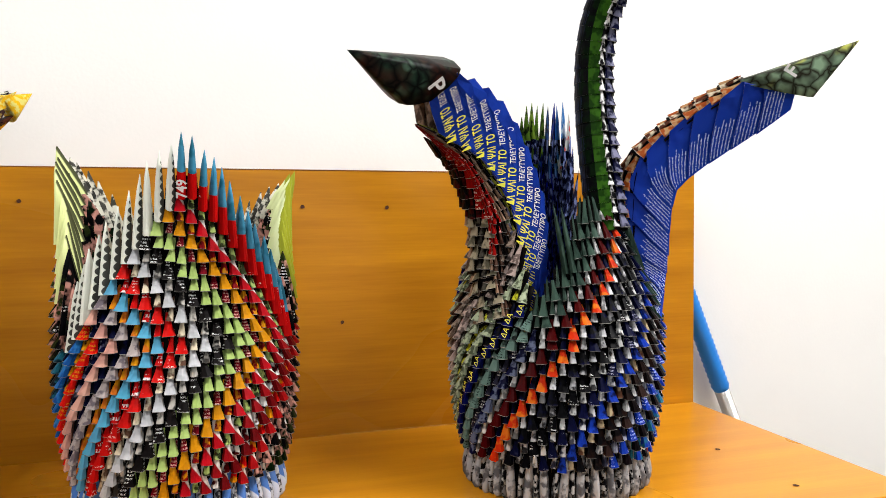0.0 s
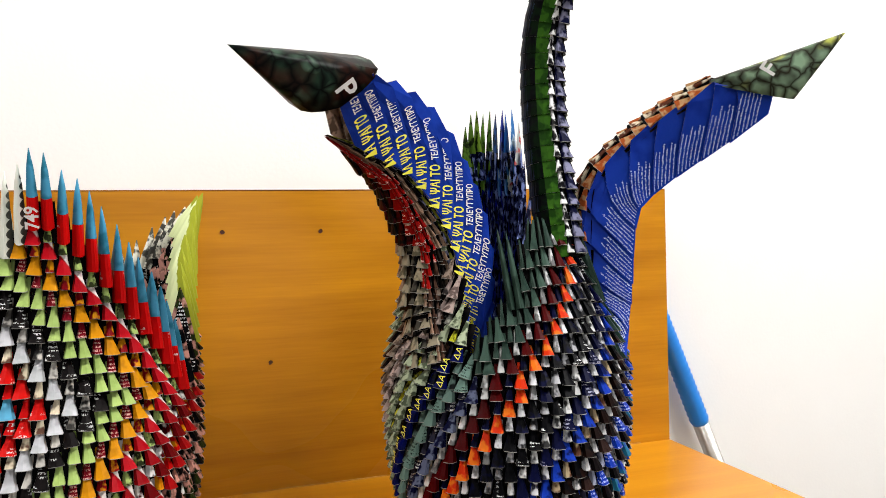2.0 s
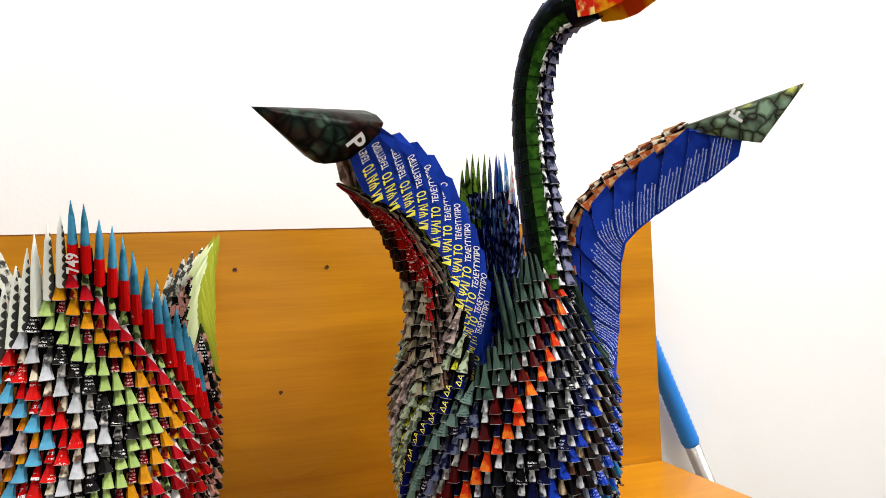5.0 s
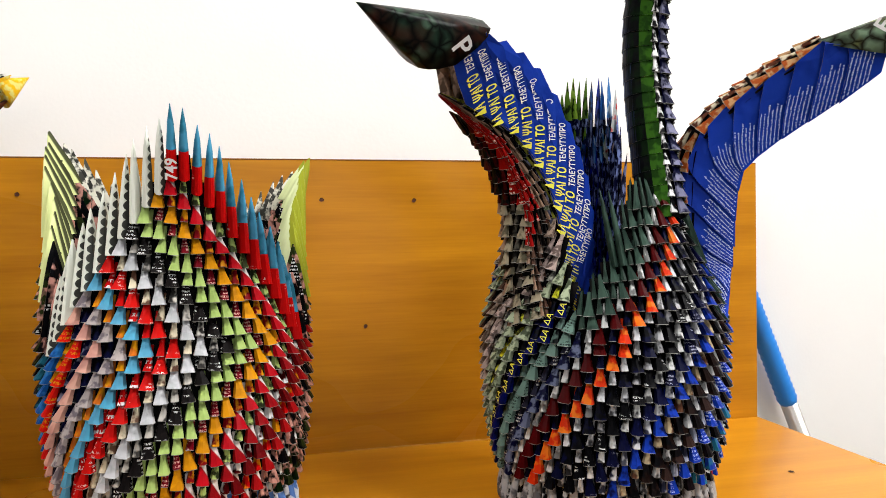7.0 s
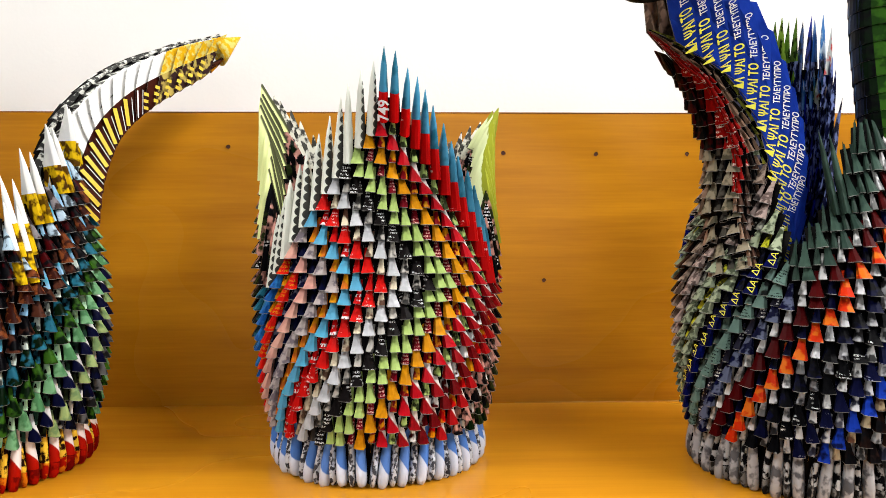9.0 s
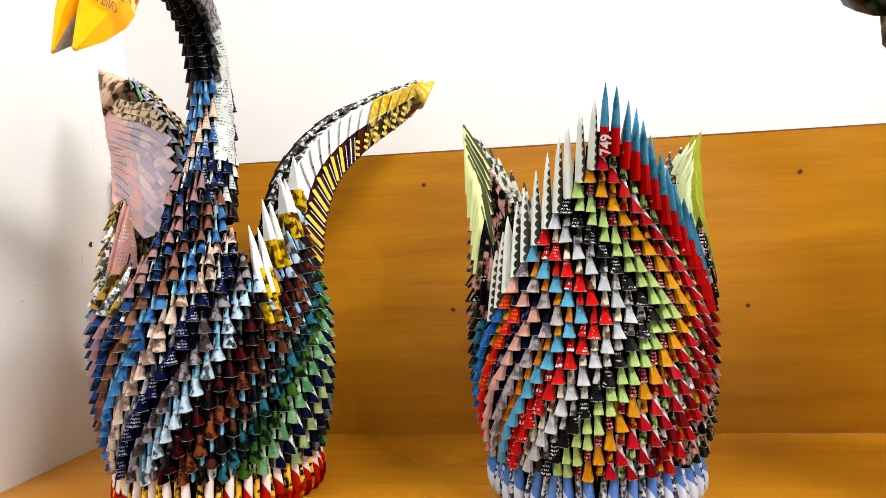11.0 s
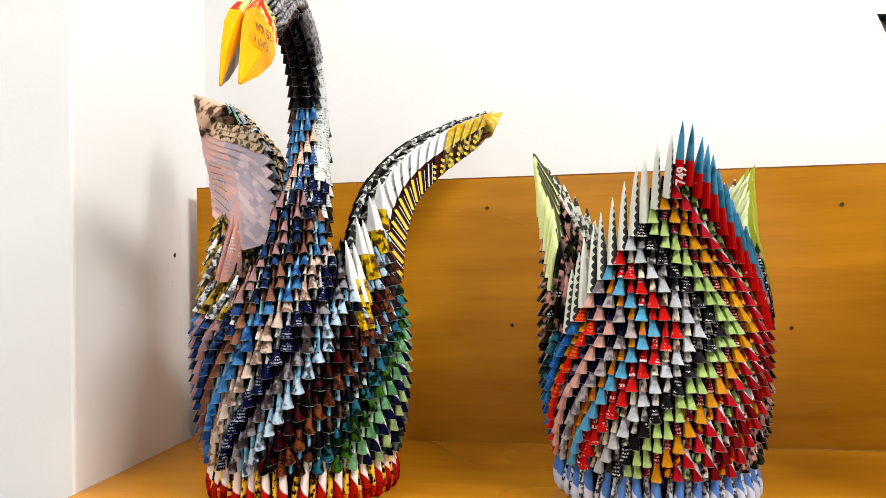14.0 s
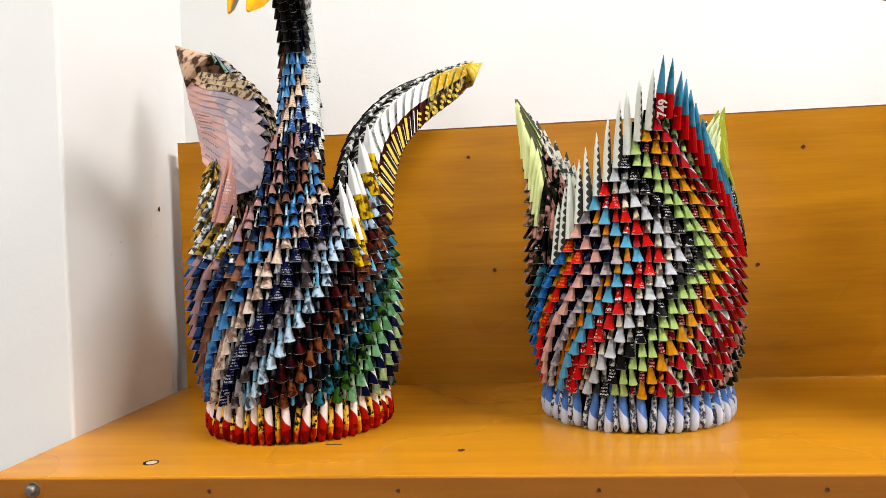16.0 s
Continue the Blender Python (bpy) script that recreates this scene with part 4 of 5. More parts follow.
# columns by number; the row of design_of runs from the back, past the wing on the west, the breast and round
R_ROW = [R_BACK[k % 7] for k in range(5)] + R_BACK + R_DESIGNS + [R_BACK[(3 * k) % 7] for k in range(13)]
R_ROW = R_ROW[:COUNT]
R_ROW[10] = LETTER_COLUMN
ROOT = 0.0975
left_shoulder_r = ((-1, ROOT, -178, 0.137, ROOT, 0.0170), (0, ROOT, -177, 0.147, ROOT, 0.0170), (4, 0.088, -172, 0.19, 0.08, 0.0148), (8, 0.079, -168, 0.232, 0.06, 0.0130), (10, 0.080, -166, 0.252, 0.05, 0.012))
left_wing_r = ((-7, 0.080, -148, 0.145, 0, 0), (-4, 0.074, -153, 0.168, 0, 0), (0, 0.066, -160, 0.200, 0, 0), (4, 0.067, -159, 0.245, 0, 0), (8, 0.083, -158, 0.283, 0, 0), (12, 0.107, -156, 0.315, 0, 0), (17, 0.149, -153, 0.337, 0, 0), (21, 0.183, -151, 0.347, 0, 0), (23, 0.201, -151, 0.351, 0, 0))
right_shoulder_r = ((-1, ROOT, 8, 0.137, ROOT, 0.0170), (0, ROOT, 7, 0.147, ROOT, 0.0170), (4, 0.089, 2, 0.19, 0.08, 0.0148), (8, 0.083, -6, 0.232, 0.06, 0.0130), (10, 0.084, -10, 0.252, 0.05, 0.012))
right_wing_r = ((-7, 0.088, -30, 0.150, 0, 0), (-4, 0.088, -24, 0.172, 0, 0), (0, 0.084, -20, 0.202, 0, 0), (4, 0.084, -22, 0.243, 0, 0), (8, 0.091, -26, 0.285, 0, 0), (12, 0.125, -30, 0.317, 0, 0), (17, 0.173, -34, 0.3455, 0, 0), (21, 0.210, -36, 0.367, 0, 0), (23, 0.228, -36, 0.377, 0, 0))
neck_table = ((-1, ROOT, AXIS_R, 0.137, ROOT, 0.0170), (0, ROOT, AXIS_R, 0.147, ROOT, 0.0170), (3, 0.093, AXIS_R, 0.180, 0.085, 0.0135), (6, 0.083, AXIS_R, 0.215, 0.05, 0.0115), (8, 0.074, AXIS_R, 0.243, 0.026, 0.0105), (9, 0.070, AXIS_R, 0.258, 0.02, 0.0100))
tail_table = ((-1, ROOT, 96, 0.137, ROOT, 0.0170), (0, ROOT, 96, 0.147, ROOT, 0.0170), (5, 0.090, 90, 0.20, 0.08, 0.013), (9, 0.072, 80, 0.255, 0.05, 0.0115), (13, 0.062, 75, 0.305, 0.04, 0.0125), (15, 0.060, 74, 0.328, 0.04, 0.0125))
TAIL_FLORAL = (P(NAVY, (0.28, 0.33, 0.55), 0.3, 0.7), P(INK_BLUE, BLACK, 0.5, 0.9))
TAIL_SPIKES = ((P((0.5, 0.52, 0.52), RED, 0.3), P((0.2, 0.3, 0.08), DARKGREEN, 0.3)), (P((0.1, 0.26, 0.5), (0.5, 0.6, 0.7), 0.3), P((0.16, 0.28, 0.5), BLUE, 0.4)), (P((0.03, 0.08, 0.4), NAVY, 0.3), P((0.08, 0.2, 0.45), NAVY, 0.4)), (P((0.18, 0.28, 0.08), DARKGREEN, 0.3), P((0.22, 0.36, 0.08), DARKGREEN, 0.3)), (P((0.3, 0.42, 0.1), DARKGREEN, 0.3), P((0.16, 0.26, 0.06), BLACK, 0.3)))


def tail_design(i, u):
    if i < 12:
        return TAIL_FLORAL
    a, b = TAIL_SPIKES[min(max(int(round(u + 2.1)), 0), 4)]
    return a, b, M_EDGEPAPER, TAIL_FLORAL[0]


swan_r, fig = swan("folded_paper_swan", "black and blue folded-paper swan with raised printed wings", c_r, AXIS_R, R_ROW, lambda k: FOOT_R,
                   ((-177, left_shoulder_r, lambda i: (10, 10, 9, 9, 8, 7, 7, 6, 5, 5)[i], 10, 0, None), (7, right_shoulder_r, lambda i: (10, 10, 9, 9, 8, 7, 7, 6, 5, 5)[i], 10, 0, None)),
                   (neck_table, lambda i: (9, 10, 11, 10, 9, 8, 7, 6, 5)[i], 9, lambda i, u: SLATE_P if i > 0 and (u < 0.42 * i - 4.2 or u > 3.5 - 0.12 * i) else None),
                   (tail_table, lambda i: (11, 11, 10, 10, 10, 9, 9, 8, 7, 7, 6, 5, 5, 4)[i], 14, tail_design), AZ0_R)
RED_DOTS = P((0.34, 0.018, 0.014), (0.7, 0.6, 0.55), 0.14, 1.1)
MUD = P((0.36, 0.26, 0.2), (0.14, 0.1, 0.075), 0.3)
SMUDGE = (P((0.05, 0.04, 0.035), BLACK, 0.3), P((0.16, 0.1, 0.075), (0.07, 0.04, 0.03), 0.35))


def succulent_page(name, tones, dark):
    """A printed close-up of fleshy rosettes: rounded leaves with dark seams."""
    mat, tree, bsdf = nodes_of(name)
    v = mapped(tree)
    cell = tree.nodes.new("ShaderNodeTexVoronoi")
    cell.feature = "DISTANCE_TO_EDGE"
    cell.inputs["Scale"].default_value, cell.inputs["Randomness"].default_value = 85, 0.9
    warp = tree.nodes.new("ShaderNodeTexNoise")
    warp.inputs["Scale"].default_value = 60
    bend = tree.nodes.new("ShaderNodeVectorMath")
    bend.operation = "MULTIPLY_ADD"
    bend.inputs[1].default_value = (0.014, 0.014, 0.014)
    tree.links.new(v, warp.inputs["Vector"])
    tree.links.new(warp.outputs["Color"], bend.inputs[0])
    tree.links.new(v, bend.inputs[2])
    tree.links.new(bend.outputs[0], cell.inputs["Vector"])
    hue = noise_of(tree, v, 38, 1)
    col = mix_colour(tree, step(tree, hue, 0.4, 0.6), tones[0], tones[1])
    col = mix_colour(tree, step(tree, noise_of(tree, v, 55, 1), 0.56, 0.66), col, tones[2])
    seam = step(tree, cell.outputs["Distance"], 0.30, 0.0)
    tree.links.new(mix_colour(tree, seam, col, dark), bsdf.inputs["Base Color"])
    bsdf.inputs["Roughness"].default_value = 0.32
    bsdf.inputs["Specular IOR Level"].default_value = 0.03
    return mat


FLORAL = succulent_page("succulent_page_dark", ((0.03, 0.009, 0.006), (0.010, 0.022, 0.014), (0.05, 0.09, 0.06)), (0.002, 0.002, 0.002))
FLORAL_2 = succulent_page("succulent_page_green", ((0.2, 0.3, 0.2), (0.1, 0.15, 0.09), (0.34, 0.36, 0.08)), (0.015, 0.012, 0.008))
RUST = P((0.4, 0.14, 0.05), (0.5, 0.36, 0.22), 0.4, 0.8)
h_r = ramp((-7, 0.020), (0, 0.030), (8, 0.031), (14, 0.0305), (20, 0.0240), (22, 0.022))
w_r = ramp((-7, 0.022), (0, 0.022), (8, 0.020), (14, 0.016), (22, 0.012))
GREYGREEN = (P((0.14, 0.13, 0.11), BLACK, 0.33), P((0.4, 0.36, 0.28), (0.16, 0.15, 0.11), 0.3))
flaps_l, letter_l = wing(fig, "wing_flap", left_wing_r, 1, -6, 20, h_r, w_r, (M_BLUE_PAGE, M_BLUE_PAGE, M_EDGEPAPER), (lambda i: (MUD, GREYGREEN[1]) if i < 9 else (P(BLACK, MAROON, 0.3), P(BLACK, MAROON, 0.3)), lambda i: GREYGREEN if i < 9 else (P(MAROON, BLACK, 0.4), RED_DOTS)), ((P(SILVER, BLACK, 0.3), P(WHITE, GREY, 0.3)),),
               pitch=0.0200, shift=0.066, point=0.004, cap=(FLORAL, 0.083, -0.002, -0.038, 0.012), mark=("P", 0.020, 0.019, 0.008), back=(FLORAL, MUD, M_EDGEPAPER),
               bare=ramp((-7, 0.3), (0, 0.05), (6, -0.2), (12, -0.5), (16, -0.68), (20, -0.8)), columns=(lambda i: (MUD, SMUDGE[1]) if i < 6 else (RED_DOTS, RED_DOTS), lambda i: SMUDGE if i < 8 else (RED_DOTS, RED_DOTS), lambda i: (SMUDGE[0], SMUDGE[0]) if i < 9 else (MUD, MUD), lambda i: (SMUDGE[0], MUD) if i < 12 else (MUD, SMUDGE[0]), (P(BLACK, LAVENDER, 0.3), P(OLIVE, (0.4, 0.4, 0.1), 0.3))))
flaps_r, letter_r = wing(fig, "wing_flap", right_wing_r, -1, -6, 20, ramp((-7, 0.007), (0, 0.018), (6, 0.021), (12, 0.0225), (16, 0.0220), (22, 0.019)), w_r, (M_BLUE_PAGE, M_BLUE_PAGE, M_EDGEPAPER), ((P(ROYAL, BLACK, 0.3), P(NAVY, BLACK, 0.3)),), ((RUST, RUST), (P(BROWN, CREAM, 0.35), RUST)),
               pitch=0.0250, shift=0.040, point=0.002, cap=(FLORAL_2, 0.062, -0.002, -0.044, 0.032), mark=("F", 0.016, 0.006, 0.002), back=(FLORAL, MUD, M_EDGEPAPER), lift=0.0045, crest=0.007, tilt_in=0.9)
yellow, white_1, white_2 = words("ΔΑ ΨΑΙ ΤΟ", 0.0112, 0.0003), words("ΤΕΛΕΥΤ", 0.0084, 0.0002), words("ΥΠΡΟ", 0.0084, 0.0002)
for ob, s0, i, n in flaps_l:
    letter_l(ob, s0, yellow, M_YELLOW_INK, 0.0080, 0.0030, (0.58, 1.08))
    if i < 2:
        continue
    letter_l(ob, s0, white_1, M_WHITE_INK, 0.0435, 0.0045, (0.52, 1))
    letter_l(ob, s0, white_2, M_WHITE_INK, 0.0605, 0.0045, (0.52, 1))
rng = random.Random(5)
for ob, s0, i, n in flaps_r:
    for line in range(6):
        rows, x = [], 0.002
        while x < (0.034, 0.031, 0.036, 0.030, 0.033, 0.029)[line]:
            ln = rng.uniform(0.0005, 0.0013)
            high = rng.choice((0.0007, 0.0008, 0.0012))
            rows.append((x, rng.choice((0, 0, 0, -0.0003)), ln, high, 0))
            x += ln + rng.choice((0.0003, 0.0003, 0.0003, 0.0010))
        letter_r(ob, s0, bars_mesh(rows), M_PALE_INK, 0.0, 0.0026 + 0.0037 * line)
GN = [(P(BLACK, WHITE, 0.35, 0.8), P(NAVY, LAVENDER, 0.35)), (P(BLACK, OLIVE, 0.35), P((0.05, 0.07, 0.03), BLACK, 0.3)), (P(BLACK, DARKGREEN, 0.3), P(BLACK, NAVY, 0.3)), (P(BLACK, NAVY, 0.3), P(NAVY, BLUE, 0.25)), (P((0.12, 0.18, 0.3), NAVY, 0.4, 2), P((0.025, 0.035, 0.07), BLACK, 0.4, 2)), (P(BLACK, DARKGREEN, 0.4), P((0.08, 0.18, 0.035), (0.035, 0.09, 0.02), 0.4))]
d = radial(-72)
neck_pts = [d * r + Vector((0.005, 0, z)) for r, z in ((0.062, 0.235), (0.053, 0.29), (0.047, 0.335), (0.045, 0.378), (0.050, 0.413), (0.064, 0.443), (0.086, 0.458), (0.116, 0.458))]
ring_neck(fig, neck_pts, 22, GN, lambda t: 0.0170 - 0.002 * t, sleeves=(2, 3, 4, 5))
fig.lay()
small_letters = words("ΔΑ", 0.0072, 0.00002)
for ob in [o for o in swan_r.children if o.name.startswith(("body_piece", "shoulder_piece")) and o.data.materials[0] == LETTER_COLUMN[0]]:
    printed(small_letters, M_YELLOW_INK, ob, Matrix(((0.12, -1, 0, 0.0068), (0, 0.25, -1, -0.0078), (1, 0.12, 0, 0.0014), (0, 0, 0, 1))))
M_BEAK = P((0.86, 0.52, 0.02), (0.8, 0.42, 0.02), 0.35, 6.0)
M_BEAK_R = P((0.74, 0.42, 0.012), (0.6, 0.1, 0.02), 0.4, 4.0)
M_LINING = P((0.6, 0.58, 0.54), (0.4, 0.36, 0.3), 0.35, 3)
beak(swan_r, neck_pts[-1], d * 0.200 + Vector((0, 0, 0.452)), (0, 0, 1), 0.016, P((0.6, 0.06, 0.02), (0.7, 0.4, 0.02), 0.4, 2), M_BEAK_R)

# ---------------------------------------------------------------- brown, blue and mint swan
PALE = (0.34, 0.52, 0.68)
L_DESIGNS = [
    (P((0.5, 0.3, 0.26), BROWN, 0.3), P((0.42, 0.26, 0.24), LAVENDER, 0.25)), (P(BLACK, WHITE, 0.3), P((0.05, 0.12, 0.27), BLACK, 0.45)), (P((0.2, 0.11, 0.08), BROWN, 0.35), P((0.34, 0.19, 0.13), (0.2, 0.1, 0.07), 0.35, 2)), (P((0.45, 0.6, 0.72), SKY, 0.3), P((0.11, 0.28, 0.48), (0.03, 0.1, 0.26), 0.42, 1.0)), (P((0.74, 0.68, 0.6), PINK, 0.3), P((0.66, 0.55, 0.47), (0.28, 0.17, 0.13), 0.28, 0.9)), (P((0.62, 0.62, 0.62), NAVY, 0.3), P((0.012, 0.018, 0.09), SILVER, 0.22, 0.8)),
    (P(BLACK, NAVY, 0.4), P((0.11, 0.085, 0.085), (0.36, 0.34, 0.36), 0.34, 0.9)), (P((0.42, 0.6, 0.76), SKY, 0.35, 2), P((0.52, 0.62, 0.7), BLACK, 0.28, 0.8)), (P(BLACK, GREY, 0.3), P(BLACK, MAROON, 0.3)), (P(BLACK, BROWN, 0.3), P((0.09, 0.03, 0.02), (0.3, 0.12, 0.05), 0.32, 0.6)), (P(PALE, SKY, 0.3, 2), P(BLACK, BROWN, 0.3)),
    (P((0.6, 0.66, 0.62), BLACK, 0.4), P(DARKGREEN, TEAL, 0.36)), (P(BLACK, TEAL, 0.3), P(DARKGREEN, (0.1, 0.22, 0.04), 0.35)), (P((0.5, 0.68, 0.52), MINT, 0.3), P((0.28, 0.48, 0.3), (0.14, 0.3, 0.16), 0.36, 1)), (P((0.06, 0.12, 0.09), BLACK, 0.3), P(NAVY, WHITE, -1, 1.05)), (P(BLACK, OLIVE, 0.3), P((0.42, 0.5, 0.26), (0.26, 0.36, 0.2), 0.4, 1)), (P(WHITE, NAVY, 0.4), P(NAVY, BLACK, 0.35)),
    (P(BLACK, NAVY, 0.3), P(GREY, BLACK, 0.3)),
]
YELLOW_SCRAP = ((P((0.66, 0.44, 0.05), BLACK, 0.36, 0.8), P(WHITE, BLACK, 0.4, 0.7)), (P(WHITE, BLACK, 0.4, 0.7), P((0.5, 0.36, 0.1), BLACK, 0.4)))
RED_INK = (0.44, 0.03, 0.012)
FOOT_L = (P((0.05, 0.02, 0.012), (0.82, 0.58, 0.1), 0.5, 0.6), P(RED_INK, (0.78, 0.72, 0.7), -1, 2.0), P(RED_INK, (0.7, 0.3, 0.03), 0.3, 0.8), P(RED_INK, (0.22, 0.012, 0.01), 0.4))
AXIS_L = -74
c_l = (-0.4882, -0.1665, 0)
AZ0_L = AXIS_L - 20 * STEP
L_ROW = [L_DESIGNS[(k * 5) % 4] for k in range(10)] + L_DESIGNS + [L_DESIGNS[12 + k % 6] for k in range(8)]
right_shoulder_l = ((-1, ROOT, 14, 0.137, ROOT, 0.0170), (0, ROOT, 16, 0.147, ROOT, 0.0170), (5, 0.088, 30, 0.20, 0.08, 0.0146), (9, 0.082, 40, 0.240, 0.06, 0.0130), (11, 0.084, 42, 0.258, 0.05, 0.012))
right_wing_l = ((0, 0.074, 34, 0.20, 0, 0), (4, 0.080, 36, 0.24, 0, 0), (8, 0.095, 37, 0.276, 0, 0), (12, 0.123, 37, 0.306, 0, 0), (17, 0.169, 37, 0.335, 0, 0), (21, 0.203, 37, 0.354, 0, 0), (23, 0.219, 37, 0.364, 0, 0))
left_shoulder_l = ((-1, ROOT, 202, 0.137, ROOT, 0.0170), (0, ROOT, 200, 0.147, ROOT, 0.0170), (5, 0.088, 184, 0.20, 0.08, 0.0146), (9, 0.084, 172, 0.240, 0.06, 0.0130), (11, 0.084, 170, 0.258, 0.05, 0.012))
left_wing_l = ((0, 0.048, 176, 0.228, 0, 0), (4, 0.055, 168, 0.265, 0, 0), (8, 0.070, 161, 0.302, 0, 0), (12, 0.098, 157, 0.335, 0, 0), (16, 0.123, 155, 0.363, 0, 0), (19, 0.145, 154, 0.380, 0, 0), (21, 0.158, 154, 0.390, 0, 0))
neck_table = ((-1, ROOT, AXIS_L, 0.137, ROOT, 0.0170), (0, ROOT, AXIS_L, 0.147, ROOT, 0.0170), (4, 0.092, AXIS_L, 0.188, 0.085, 0.0135), (8, 0.077, AXIS_L, 0.226, 0.045, 0.0115), (11, 0.066, AXIS_L, 0.258, 0.026, 0.0105), (12, 0.062, AXIS_L, 0.268, 0.022, 0.0100))
tail_table = ((-1, ROOT, 106, 0.137, ROOT, 0.0170), (0, ROOT, 106, 0.147, ROOT, 0.0170), (5, 0.090, 106, 0.20, 0.08, 0.013), (9, 0.085, 106, 0.24, 0.05, 0.011), (10, 0.083, 106, 0.25, 0.05, 0.011))
EDGE_L = (P((0.84, 0.84, 0.82), (0.76, 0.76, 0.76), 0.35, 3), P((0.84, 0.84, 0.82), (0.76, 0.76, 0.76), 0.35, 3), M_EDGEPAPER, P((0.7, 0.52, 0.03), (0.1, 0.03, 0.02), 0.38, 1.0))
EDGE_P = (P(PINK, LAVENDER, 0.25), P(PINK, WHITE, 0.25))
swan_l, fig = swan("folded_paper_swan", "brown, blue and mint folded-paper swan with a yellow beak", c_l, AXIS_L, L_ROW, lambda k: FOOT_L,
                   ((16, right_shoulder_l, lambda i: (11, 12, 13, 13, 13, 12, 11, 9, 7, 6)[i], 10, -1, EDGE_L), (200, left_shoulder_l, lambda i: (12, 12, 13, 13, 13, 12, 10, 8, 7, 6)[i], 10, 1, EDGE_P)),
                   (neck_table, lambda i: (8, 9, 8, 8, 7, 7, 6, 6, 5, 5, 5, 4)[i], 12, lambda i, u: None),
                   (tail_table, lambda i: (9, 8, 8, 7)[i], 4, lambda i, u: None), AZ0_L, True)
M_WHITE_PAGE = P((0.86, 0.86, 0.84), (0.8, 0.8, 0.8), 0.35, 3)
M_BROWN_PAGE = P((0.14, 0.05, 0.035), (0.08, 0.03, 0.02), 0.4, 2)
M_PINK_PAGE = P((0.62, 0.43, 0.4), (0.5, 0.42, 0.44), 0.35, 3)
M_PINK_TWO = P((0.45, 0.4, 0.44), (0.6, 0.5, 0.5), 0.4, 2)
YELLOW_TIP = P((0.72, 0.5, 0.04), (0.7, 0.66, 0.3), 0.36, 0.6)
YELLOW_DARK = P((0.1, 0.06, 0.06), (0.6, 0.5, 0.2), 0.35, 0.8)
CREAM_DOTS = P((0.68, 0.52, 0.4), (0.12, 0.06, 0.04), 0.27, 1.5)
LEOPARD = P((0.56, 0.46, 0.34), (0.12, 0.08, 0.05), 0.34, 0.7)
SPECKLE = P((0.7, 0.7, 0.66), BLACK, 0.58, 0.6)
flaps_w, letter_w = wing(fig, "wing_flap", right_wing_l, -1, 1, 22, ramp((0, 0.018), (5, 0.0205), (12, 0.0195), (18, 0.0160), (22, 0.010)), ramp((0, 0.026), (6, 0.020), (14, 0.014), (22, 0.006)), lambda t: (M_WHITE_PAGE, M_BROWN_PAGE, M_EDGEPAPER) if t < 0.62 else (YELLOW_TIP, YELLOW_DARK, M_EDGEPAPER), ((P(BROWN, BLACK, 0.3), P(BROWN, GOLD, 0.3)), (P(TEAL, BLACK, 0.4), P(MINT, BLACK, 0.3))), ((SPECKLE, SPECKLE),),
               pitch=0.0125, shift=0.036, lift=0.0050, split=0.46, point=0.001, crest=0.004, tilt_in=0.9, cap=((YELLOW_TIP,), 0.024, 0.002, 0.0, 0.007), back=(SPECKLE, P(BROWN, BLACK, 0.3), M_EDGEPAPER))
M_GOLD_INK = paint("yellow_print", (0.72, 0.5, 0.02), 0.45)
for ob, s0, i, n in flaps_w:
    if i >= 0.55 * n:
        for k in range(3):
            letter_w(ob, s0, bars_mesh([(0.001 + 0.006 * k, 0, 0.0028, 0.0042, 0)]), M_GOLD_INK, 0.0, 0.0030)
    else:
        letter_w(ob, s0, bars_mesh([(0.001, 0, 0.024, 0.0034 if i < 0.5 * n else 0.0012, 0)]), M_GOLD_INK if i < 0.5 * n else M_WHITE_INK, 0.0, 0.0030)
        letter_w(ob, s0, bars_mesh([(0.001, 0, 0.022, 0.0006, 0)]), M_WHITE_INK, 0.0, 0.0085)
flaps_p, letter = wing(fig, "wing_flap", left_wing_l, 1, 3, 20, ramp((0, 0.030), (8, 0.034), (14, 0.024), (18, 0.010), (20, 0.004)), ramp((0, 0.026), (6, 0.020), (14, 0.012), (20, 0.003)), lambda t: (M_PINK_TWO, M_PINK_PAGE, M_PINK_PAGE) if t < 0.78 else (LEOPARD, CREAM_DOTS, M_PINK_PAGE), (), ((P((0.3, 0.36, 0.3), MINT, 0.4), P(LAVENDER, SILVER, 0.4)), (LEOPARD, LEOPARD)),
               pitch=0.0110, shift=-0.095, lift=0.0014, split=0.5, point=0.006, cap=((CREAM_DOTS,), 0.020, 0.000, 0.0, 0.048), back=(LEOPARD, SPECKLE, M_EDGEPAPER))
M_GREY_INK = paint("grey_print", (0.16, 0.1, 0.1), 0.5)
for ob, s0, i, n in flaps_p[1:-7]:
    rows = [(0.004 + 0.0030 * k, 0.0025, rng.uniform(0.0016, 0.0026), 0.0011, 0) for k in range(9)]
    letter(ob, s0, bars_mesh(rows), M_GREY_INK, 0.0, 0.0)
GREY_SLEEVE = P((0.46, 0.45, 0.46), (0.2, 0.19, 0.2), 0.4, 0.5)
DARK_NECK = (P(BLACK, GREY, 0.3), P(BLACK, BROWN, 0.3))
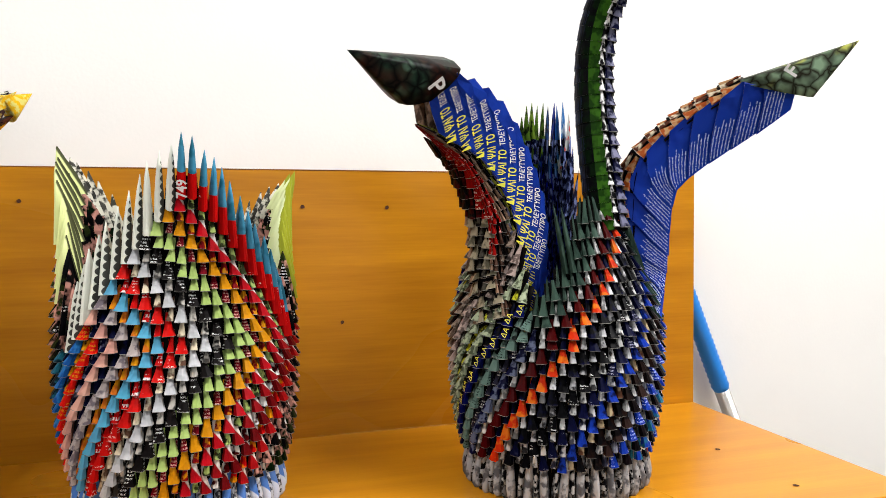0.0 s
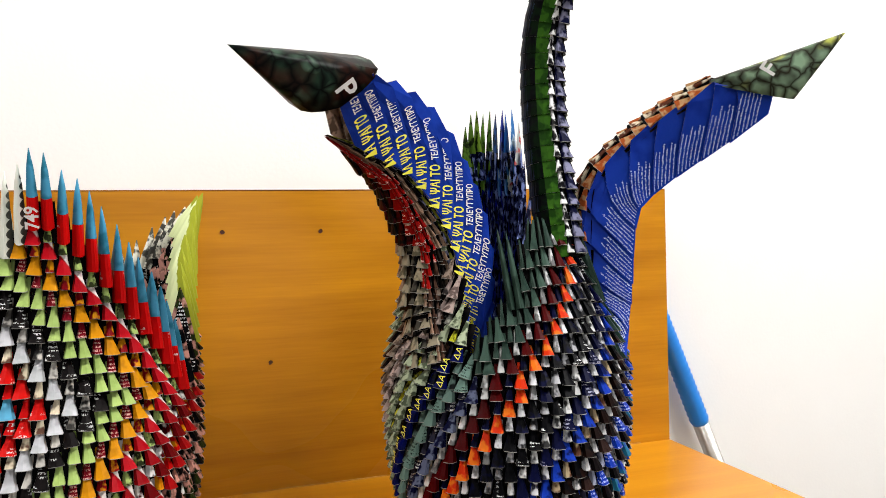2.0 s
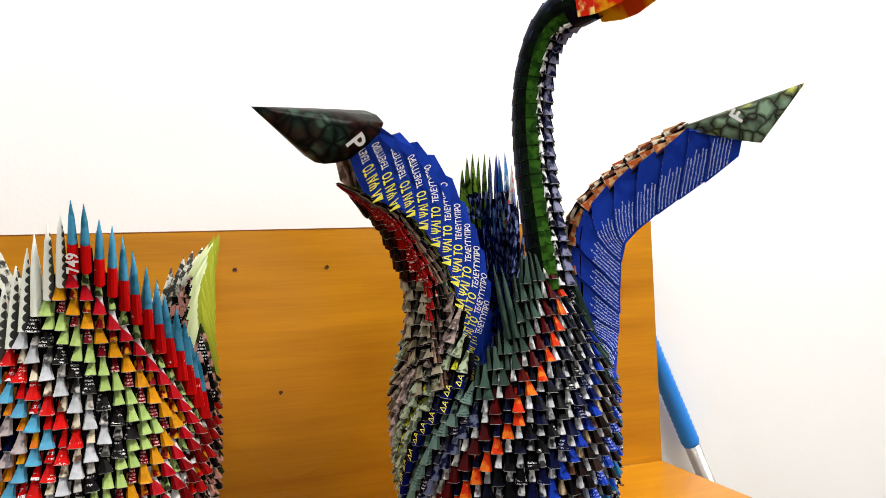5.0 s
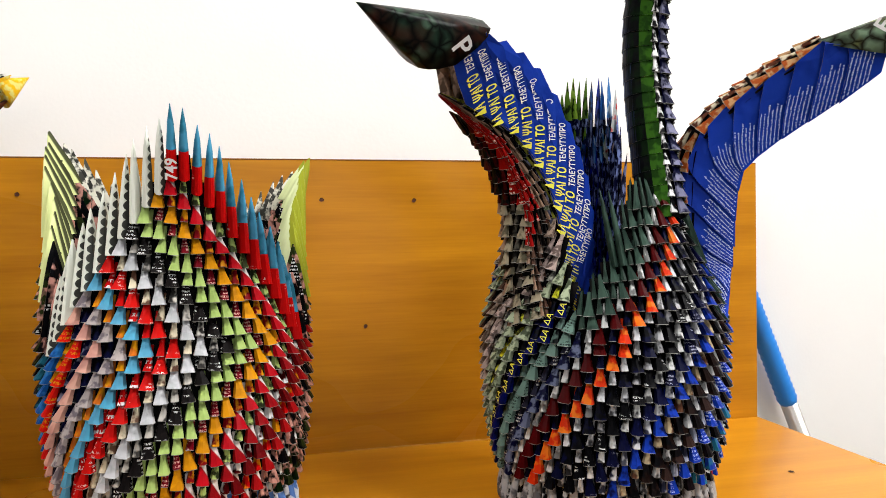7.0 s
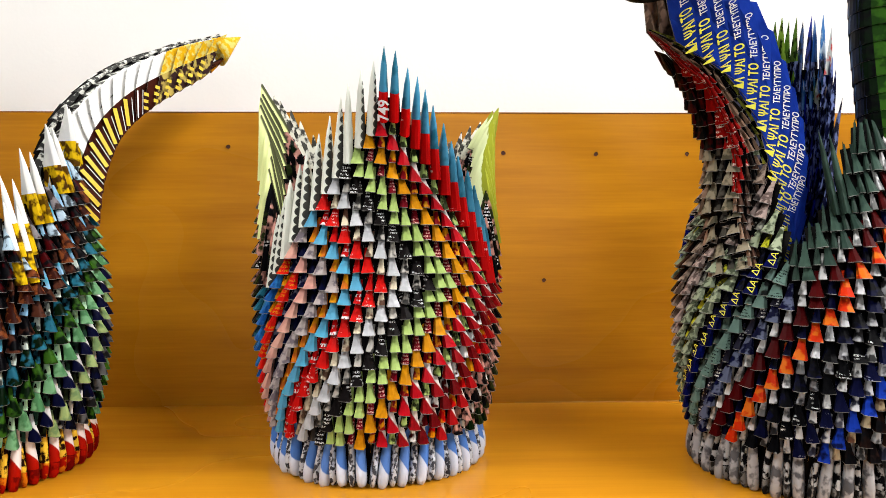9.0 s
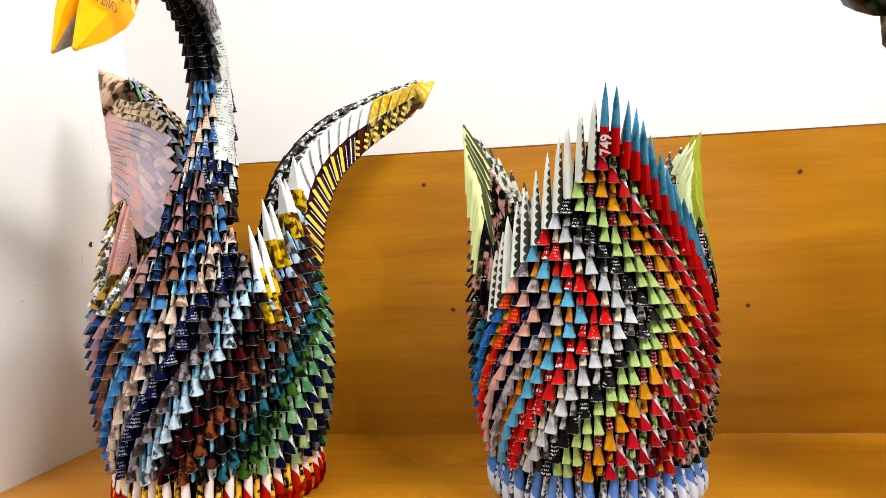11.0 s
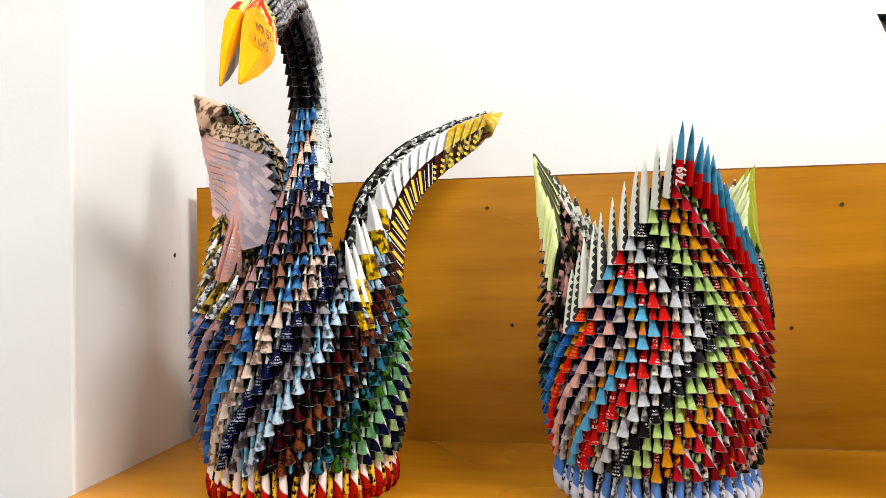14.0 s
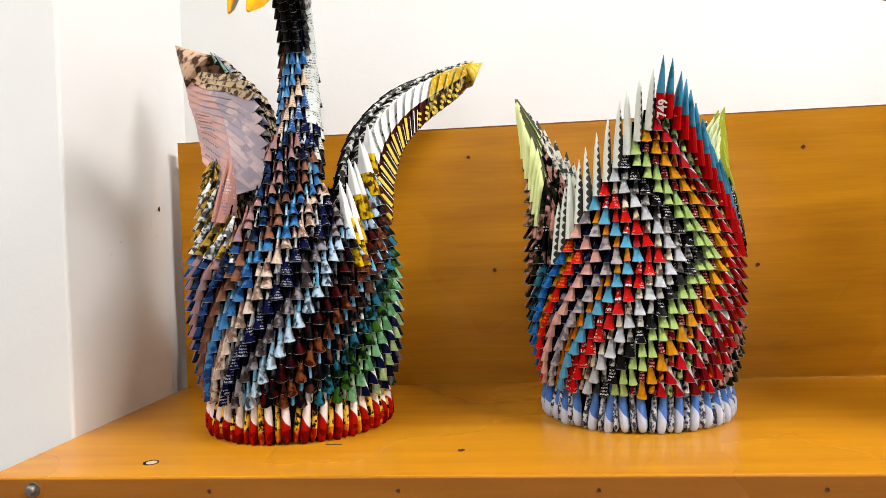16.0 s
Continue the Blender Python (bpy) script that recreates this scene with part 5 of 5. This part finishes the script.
LN = [(P(BLACK, BROWN, 0.25), P(BLACK, GREY, 0.2)), (P(BLACK, NAVY, 0.3), P(GREY, BLACK, 0.4)), (GREY_SLEEVE, GREY_SLEEVE), (GREY_SLEEVE, GREY_SLEEVE), (P(GREY, BLACK, 0.4), P(GREY, SILVER, 0.4)), DARK_NECK, DARK_NECK, DARK_NECK, (P(BLACK, NAVY, 0.3), P((0.06, 0.05, 0.05), BLACK, 0.3)), (P(BLACK, BROWN, 0.35), P((0.06, 0.05, 0.05), BLACK, 0.3))]
neck_l = [Vector(p) - Vector(c_l) for p in ((-0.470, -0.206, 0.235), (-0.470, -0.197, 0.28), (-0.471, -0.190, 0.314), (-0.471, -0.189, 0.346), (-0.470, -0.199, 0.382), (-0.466, -0.228, 0.408), (-0.459, -0.285, 0.418), (-0.449, -0.352, 0.378))]
BLUE_SCRAP = P((0.09, 0.23, 0.42), (0.03, 0.09, 0.22), 0.42)
CREAM_PRINT = P((0.68, 0.56, 0.46), (0.3, 0.16, 0.12), 0.26, 0.8)
BROWN_SCRAP = P((0.24, 0.14, 0.10), (0.09, 0.045, 0.03), 0.36)
LN_LOW = [(P((0.45, 0.6, 0.72), SKY, 0.3), BLUE_SCRAP), (P((0.45, 0.6, 0.72), SKY, 0.3), P((0.16, 0.36, 0.54), (0.05, 0.15, 0.34), 0.42)), (P((0.5, 0.34, 0.27), BROWN, 0.25), CREAM_PRINT), (P((0.55, 0.62, 0.68), NAVY, 0.35), P((0.06, 0.16, 0.34), SILVER, 0.25)), (P((0.55, 0.56, 0.58), NAVY, 0.3), P((0.012, 0.02, 0.1), SILVER, 0.2, 0.8)), (PRINT_SLEEVE, P((0.012, 0.02, 0.1), SILVER, 0.15)), (P(NAVY, BLACK, 0.4), PRINT_SLEEVE), DARK_NECK, DARK_NECK, (P(BLACK, BROWN, 0.3), BROWN_SCRAP)]
ring_neck(fig, neck_l, 28, LN, lambda t: 0.0165 + 0.014 * max(0, 0.36 - t) - 0.001 * t, LN_LOW, 0.36, (2, 3), [(GREY_SLEEVE, GREY_SLEEVE)] * 4 + [DARK_NECK] * 3 + [(GREY_SLEEVE, GREY_SLEEVE)] * 3, 0.5)
fig.lay()
flap, root, d, side, up = beak(swan_l, neck_l[-1], Vector((-0.441, -0.412, 0.318)) - Vector(c_l), (0, -0.6, 0.8), 0.0130, M_BEAK, M_LINING)
for text, f in (("ΖΕ ΚΑΙ", 0.30), ("ΟΝΤΑ", 0.46)):
    w1, h = 0.0134, 0.0184
    run = (-side * 0.4 * w1 - up * 0.95 * h).normalized()
    facing = d.cross(run).normalized()
    if facing.dot(side) > 0:
        facing = -facing
    c = root + d * f - side * w1 - side * 0.0004 + up * 0.05 * h + facing * 0.0012
    m = Matrix.Translation(c) @ Matrix((-run, d.normalized(), facing)).transposed().to_4x4()
    printed(words(text, 0.0095, 0.0002), M_BROWN_INK, flap[0], m @ Matrix.Rotation(radians(32), 4, "Z") @ Matrix.Diagonal((0.62, 1, 1, 1)))
